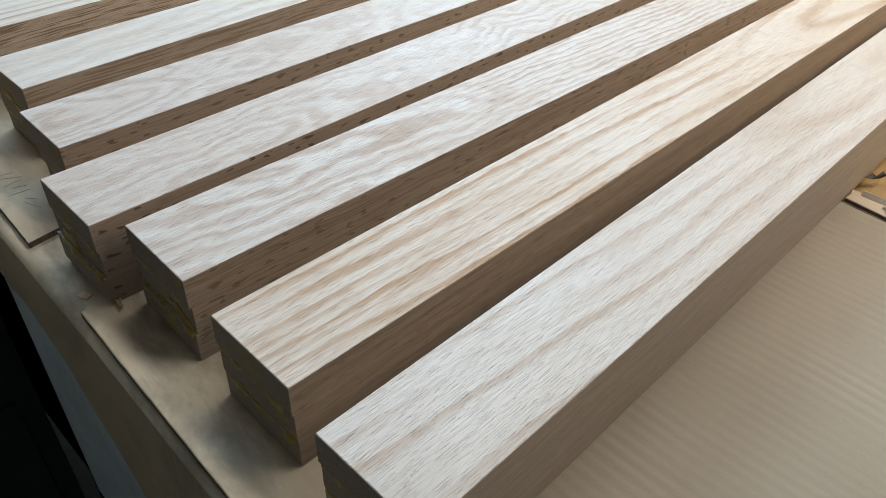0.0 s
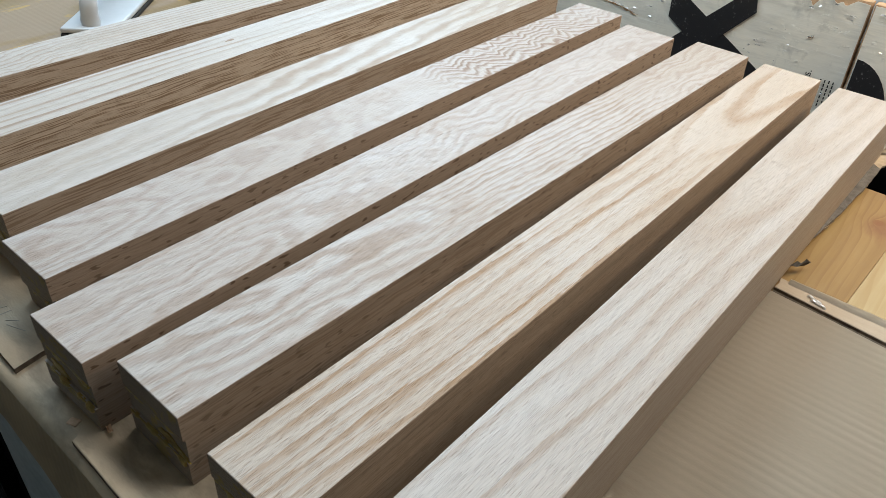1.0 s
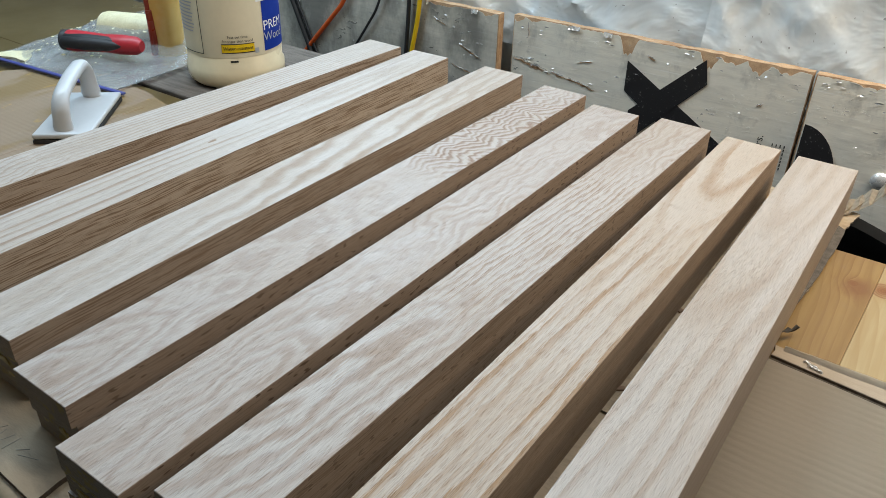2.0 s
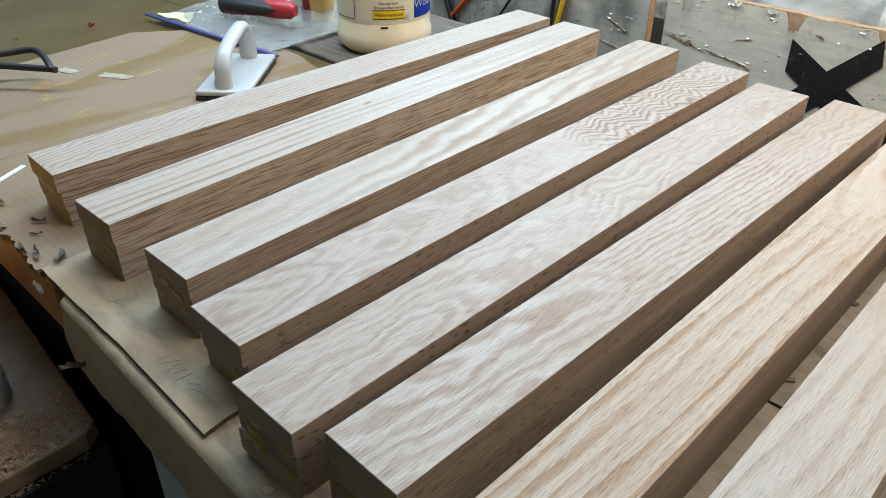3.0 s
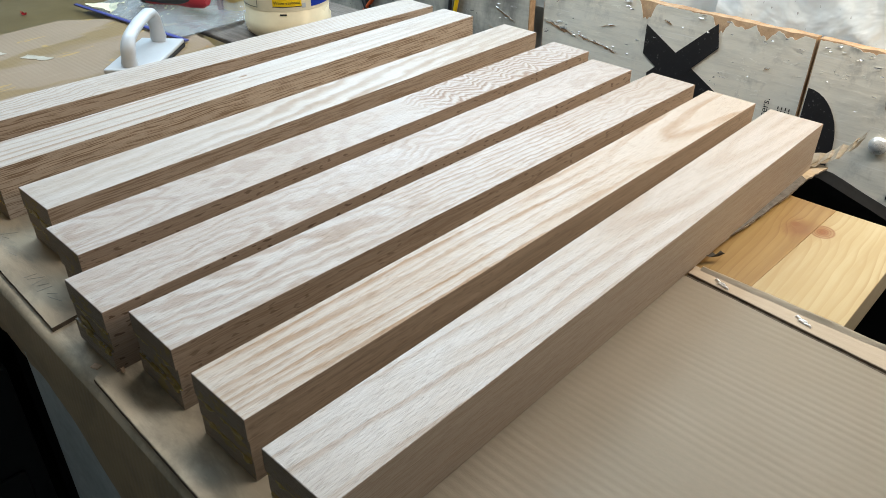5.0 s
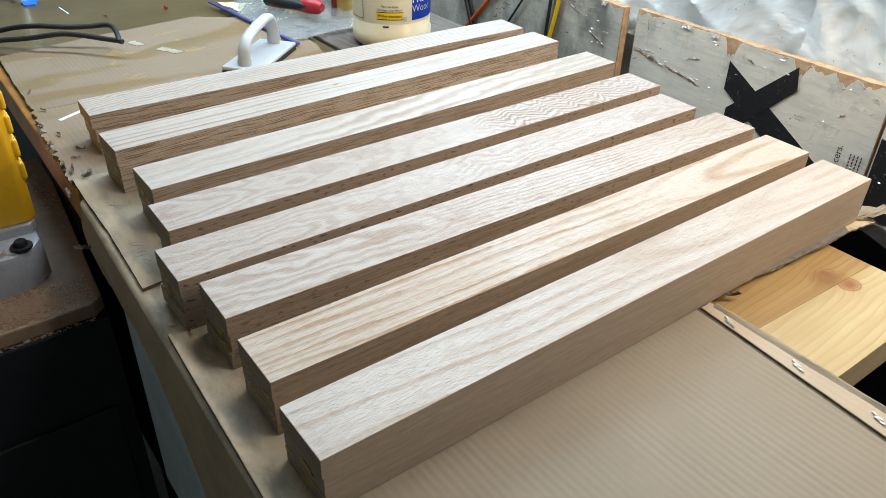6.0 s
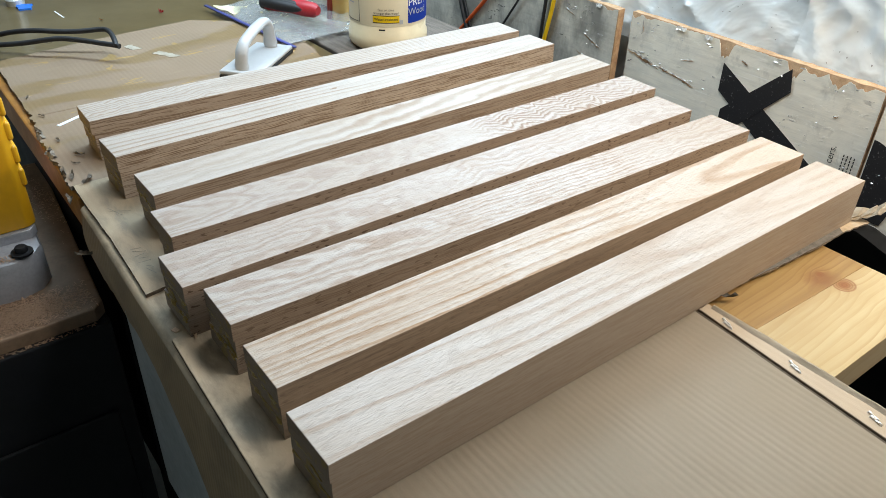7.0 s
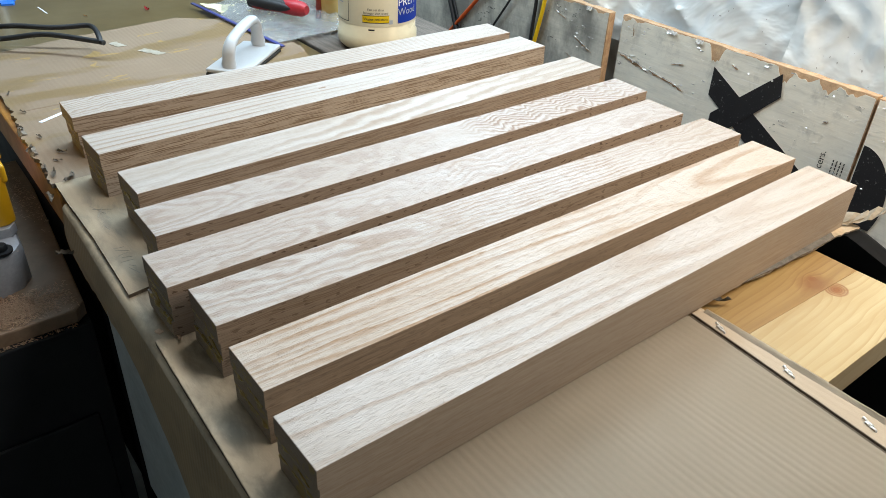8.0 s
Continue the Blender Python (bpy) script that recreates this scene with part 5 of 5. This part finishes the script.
bag = tagged(holder("zip_bag", -1.115, 0.485, 0.0, 5.0), "clear plastic zip bag smeared with pale glue", "plastic bag")
part("bag", bag_mesh(), M_BAG, bag, "", True)
part("zip_strip", block(-0.185, 0.185, -0.006, 0.002, 0.0005, 0.0040, 0.0012), M_ZIP, bag, "blue zip strip", True)
bm = bmesh.new()
rnd = random.Random(9)
for k in range(230):
    u, v = rnd.uniform(-0.14, 0.06), rnd.uniform(0.02, 0.26)
    s = rnd.uniform(0.0006, 0.0022) * rnd.choice((1, 1, 1.8))
    b2 = shifted(turned([(s * 0.4, 0), (s, s * 0.2), (s * 0.7, s * 0.5), (s * 0.1, s * 0.6)], 8), pose(u, v, puff(u / 0.32 + 0.5, v / 0.30) - 0.0004))
    bm = merged(bm, b2)
tagged(part("glue_spots", bm, M_PALEGLUE, bag, "pale dried glue spots", True), kind="stuff")
part("glue_patch", slab(ragged([(-0.16, 0.005), (-0.07, 0.006), (-0.10, 0.05), (-0.14, 0.03)], [0.003] * 4, 0.008, 4), 0.004, 0.007), [M_PALEGLUE, M_PALEGLUE], bag, "pale dried glue patch")
roll = turned([(0.016, 0.0), (0.027, 0.002), (0.030, 0.012), (0.0295, 0.11), (0.027, 0.124), (0.016, 0.128)], 28)
place("roller_cover", shifted(roll, pose(0, 0, 0, 0, 90, 0)), M_PALEGLUE, "pale glue-soaked roller cover behind the bag", "roller cover", (-1.195, 0.650, 0.028), smooth=True, rz=24)
grip = tagged(holder("hand_tool", -1.140, 0.538, 0.020, 24.0), "red and black rubber tool handle lying on the bag", "hand tool")
part("grip", shifted(turned([(0.011, 0.0), (0.0165, 0.004), (0.0180, 0.02), (0.0165, 0.05), (0.0150, 0.08), (0.0165, 0.11), (0.0150, 0.135), (0.009, 0.145)], 32), pose(0, 0, 0.020, 0, 90, 0)), M_RED, grip, "red rubber grip", True)
for zz, ang in ((0.001, 0), (-0.004, 40)):
    part("grip_inlay", shifted(turned([(0.004, 0.002), (0.0105, 0.010), (0.0115, 0.05), (0.010, 0.09), (0.003, 0.118)], 20), pose(0, -0.0085 + zz, 0.0235 + zz * 0.6, 0, 90, 0)), M_RUBBER, grip, "black rubber inlay", True)
part("end_cap", shifted(turned([(0.010, -0.002), (0.0172, 0.001), (0.0176, 0.010), (0.016, 0.013)], 32), pose(0, 0, 0.020, 0, 90, 0)), M_RUBBER, grip, "black end cap", True)

part("crease", shifted(block(-0.004, 0.004, 0.012, 0.49, -0.002, 0.0008, 0.0012, 3), pose(-0.872, 0, -0.0029)), M_CARD_STAINED, far_card, "", True)

# looped black cord
place("power_cord", merged(tube([(-1.33, -0.10, -0.004), (-1.27, -0.012, 0.010), (-1.255, 0.027, 0.020), (-1.228, 0.054, 0.030), (-1.195, 0.089, 0.036), (-1.162, 0.131, 0.034), (-1.139, 0.167, 0.036), (-1.122, 0.196, 0.040), (-1.098, 0.201, 0.040), (-1.058, 0.196, 0.034), (-1.048, 0.193, 0.028)], 0.0048),
                           tube([(-1.044, 0.198, 0.027), (-1.051, 0.194, 0.028), (-1.073, 0.177, 0.028), (-1.110, 0.147, 0.030), (-1.137, 0.119, 0.031), (-1.151, 0.096, 0.028), (-1.178, 0.061, 0.020), (-1.209, 0.018, 0.016), (-1.239, -0.015, 0.008), (-1.29, -0.08, -0.004)], 0.0048)),
      M_RUBBER, "looped black rubber power cord on the stained table", "cord", smooth=True)
place("paper_strip", block(-0.022, 0.022, -0.0035, 0.0035, 0.0, 0.0006), M_PAPER, "narrow white paper strip on cardboard", "paper", (-0.822, 0.043, -0.0028), rz=118)
place("tape_piece", slab(ragged([(-0.022, -0.014), (0.02, -0.016), (0.026, 0.008), (-0.01, 0.02)], [0.002] * 4, 0.006, 2), 0, 0.004), [M_TAPE, M_TAPE], "crumpled blue masking tape piece", "tape", (-1.536, 0.136, -0.0100))
place("tool_post", turned([(0.020, 0.0), (0.020, 0.012), (0.013, 0.016), (0.013, 0.10), (0.010, 0.104)], 24), M_STEEL, "small dark steel post on the table", "tool", (-1.572, 0.126, -0.0100), smooth=True)
place("paper_shred", block(-0.030, 0.030, -0.0014, 0.0014, 0.0, 0.0006), M_PAPER, "thin white paper shred on the stained table", "paper", (-1.442, 0.186, -0.0100), rz=4)
place("scrap", scrap(0.014, 12), M_ORANGE, "small orange scrap on the stained table", "scrap", (-1.352, 0.250, -0.0100), smooth=True)
place("scrap", scrap(0.022, 5), M_RED, "small crumpled red scrap", "scrap", (-1.339, 0.379, -0.0100), smooth=True)
for x, y, s, rz in ((-1.206, 0.297, 0.055, 35), (-1.042, 0.279, 0.050, 25), (-1.115, 0.24, 0.03, 10)):
    place("glue_film", slab(ragged([(-s / 2, -0.010), (s / 2, -0.007), (s / 2 + 0.004, 0.010), (-s / 2, 0.008)], [0.002] * 4, 0.006, int(s * 1000)), 0, 0.0008), [M_FILM, M_FILM], "thin whitish film of dried glue", "glue film", (x, y, -0.0028 if x > -1.2 else -0.0100), rz=rz)
place("wood_chip", block(-0.004, 0.004, -0.003, 0.003, 0, 0.002, 0.0004), M_DUST, "small pale wood chip on the cardboard", "wood chip", (-0.232, -0.012, -0.0085), rz=20)
place("wood_chip", block(-0.003, 0.003, -0.002, 0.002, 0, 0.002, 0.0004), M_DUST, "small pale wood chip on the cardboard", "wood chip", (-0.015, 0.13, -0.0027), rz=50)
place("wood_chip", block(-0.004, 0.004, -0.0025, 0.0025, 0, 0.002, 0.0004), M_MDF, "small dark wood chip between two blanks", "wood chip", (-0.0235, 0.335, -0.0026), rz=35)
place("wood_chip", block(-0.003, 0.003, -0.0025, 0.0025, 0, 0.002, 0.0004), M_MDF, "small dark wood chip between two blanks", "wood chip", (-0.0228, 0.474, -0.0026), rz=70)
place("shaving", scrap(0.016, 9), M_DUST, "curled wood shaving by a blank", "wood shaving", (-0.206, -0.001, -0.002), smooth=True)
# faint pencil strokes on the cardboard
for k, (x, y, ln, rz) in enumerate(((-0.50, 0.012, 0.030, 20), (-0.498, 0.018, 0.026, 60), (-0.492, 0.012, 0.020, -30), (-0.452, 0.008, 0.014, 10), (-0.40, 0.004, 0.012, 80), (-0.392, 0.006, 0.016, 60), (-0.384, 0.004, 0.012, 100), (-0.376, 0.006, 0.010, 70), (-0.368, 0.004, 0.014, 85), (-0.355, 0.006, 0.010, 40), (-0.345, 0.004, 0.018, 20))):
    place("pencil_stroke", block(-ln / 2, ln / 2, -0.0003, 0.0003, 0, 0.0002), M_PENCIL, "faint grey pencil stroke on cardboard", "pencil mark", (x, y, -0.0026), "pencil strokes", rz=rz)

# ---- bench machine on its cabinet ----
CZ = -0.182
cabinet = tagged(holder("tool_cabinet", 0, 0, -TZ), "black metal tool cabinet dusted with shavings", "cabinet")
part("body", block(-1.12, -0.530, -0.62, -0.022, 0.0, TZ + CZ - 0.004, 0.003, 2), M_BLACK, cabinet)
part("drawer_front", block(-0.5298, -0.5235, -0.60, -0.045, 0.10, TZ + CZ - 0.16, 0.003), M_BLACK, cabinet)
part("sticker", block(-0.5297, -0.5285, -0.245, -0.21, TZ - 0.30, TZ - 0.288), M_LYEL, cabinet, "small yellow sticker")
mdf = place("base_board", slab([(-1.06, -0.50), (-0.555, -0.50), (-0.541, -0.486), (-0.541, -0.037), (-0.555, -0.022), (-1.06, 0.016)], CZ - 0.003, -0.164, 0.003), [M_MDF, M_MDF], "dark brown board under the machine, strewn with shavings", "board")
machine = tagged(holder("bench_machine", 0, 0, -0.164), "yellow bench machine with a grey cast base", "machine")
part("base", slab([(-0.95, -0.36), (-0.650, -0.36), (-0.635, -0.345), (-0.622, -0.108), (-0.632, -0.080), (-0.655, -0.064), (-0.95, -0.048)], 0.0, 0.060, 0.010), [M_CAST, M_CAST], machine, "grey cast metal base", True)
part("column_foot", slab([(-0.80, -0.165), (-0.69, -0.165), (-0.676, -0.150), (-0.676, -0.070), (-0.690, -0.0605), (-0.80, -0.0605)], 0.060, 0.074, 0.004), [M_CAST, M_CAST], machine, "", True)


def column():
    bm = bmesh.new()
    pts = [(-0.79, -0.158), (-0.692, -0.158), (-0.682, -0.148), (-0.682, -0.070), (-0.692, -0.0575), (-0.79, -0.0575)]
    rows = []
    for z in (0.074, 0.20, 0.34, 0.62):
        rows.append([bm.verts.new((x, y, z)) for x, y in pts])
    for a, b in zip(rows, rows[1:]):
        for k in range(6):
            bm.faces.new((a[k], a[(k + 1) % 6], b[(k + 1) % 6], b[k]))
    bm.faces.new(rows[-1])
    bm.faces.new(rows[0][::-1])
    bevel(bm, 0.004, 2)
    return bm


part("column", column(), M_YELLOW, machine, "yellow enamelled column", True)
for k in range(8):
    part("tooth", block(-0.72, -0.688, -0.0640, -0.0535, 0.135 + 0.035 * k, 0.163 + 0.035 * k, 0.0045, 3), M_YELLOW, machine, "", True)
part("scale_plate", block(-0.6818, -0.6805, -0.150, -0.080, 0.20, 0.36), M_BLACK, machine, "black scale plate")
bolt = part("bolt", turned([(0.013, 0.0), (0.0145, 0.001), (0.0145, 0.004), (0.0085, 0.0045), (0.0085, 0.010), (0.007, 0.012)], 6 * 4), M_BLACK, machine, "black bolt with washer", True, (-0.640, -0.092, 0.0605))
tray = place("machine_tray", block(-0.03, 0.03, -0.12, 0.02, 0.0, 0.010, 0.004, 3), M_STEEL, "shiny metal tray edge covered with shavings", "tray", (-0.545, -0.205, -0.163), smooth=True)

# shavings and dust, one heap of many curls
bm, rnd = bmesh.new(), random.Random(31)
spots = []
for k in range(5200):
    if k < 4300:
        x, y = rnd.gauss(-0.580, 0.020), rnd.gauss(-0.120, 0.040)
        if not (-0.618 < x < -0.543 and -0.48 < y < -0.030):
            continue
        z = -0.1638 + abs(rnd.gauss(0, 0.003))
    elif k < 4600:
        x, y, z = rnd.gauss(-0.90, 0.05), rnd.gauss(-0.015, 0.012), -0.1638
        if y > 0.0 or x > -0.60:
            continue
    elif k < 4850:
        x, y, z = rnd.gauss(-0.632, 0.008), rnd.gauss(-0.13, 0.016), -0.1035
        if x > -0.628:
            continue
    else:
        x, y, z = rnd.uniform(-0.5395, -0.5325), rnd.uniform(-0.4, -0.04), CZ - 0.0035
    ln, wd, a = rnd.uniform(0.0006, 0.0024) * rnd.choice((1, 1, 1.6)), rnd.uniform(0.0003, 0.0008), rnd.uniform(0, math.pi)
    c, s = math.cos(a), math.sin(a)
    up = rnd.uniform(0.0002, 0.0010)
    vs = [bm.verts.new((x + c * u * ln - s * v * wd, y + s * u * ln + c * v * wd, z + up * (1 - u * u) + 0.0004)) for u, v in ((-1, -1), (0, -1), (1, -0.6), (1, 0.6), (0, 1), (-1, 1))]
    bm.faces.new((vs[0], vs[1], vs[4], vs[5]))
    bm.faces.new((vs[1], vs[2], vs[3], vs[4]))
bmesh.ops.solidify(bm, geom=bm.faces[:], thickness=0.0003)
place("wood_shavings", bm, M_DUST, "pale heap of wood shavings and dust round the machine", "shavings", kind="stuff")

# black plastic liner hanging in the gap behind the bench
bm, prev = bmesh.new(), None
for i in range(30):
    f = i / 29
    row = []
    for py, pz in ((0.770, -0.0065), (0.800, -0.0075), (0.822, -0.018), (0.850, -0.045), (0.872, -0.080), (0.890, -0.14), (0.900, -0.26), (0.902, -0.45)):
        x = -0.26 + (0.47 + 0.30 * max(0.0, -pz) ** 1.0) * f
        row.append(bm.verts.new((x, py + 0.004 * noise.noise((x * 14, pz * 9, 1)), pz - 0.30 * max(0.0, x - 0.085) + 0.002 * noise.noise((x * 18, py * 12, 4)) * (1 if pz < -0.01 else 0))))
    if prev:
        for k in range(len(row) - 1):
            bm.faces.new((prev[k], row[k], row[k + 1], prev[k + 1]))
    prev = row
bmesh.ops.solidify(bm, geom=bm.faces[:], thickness=0.0008)
place("plastic_liner", bm, M_BLACK, "black plastic liner hanging behind the bench", "liner", smooth=True)
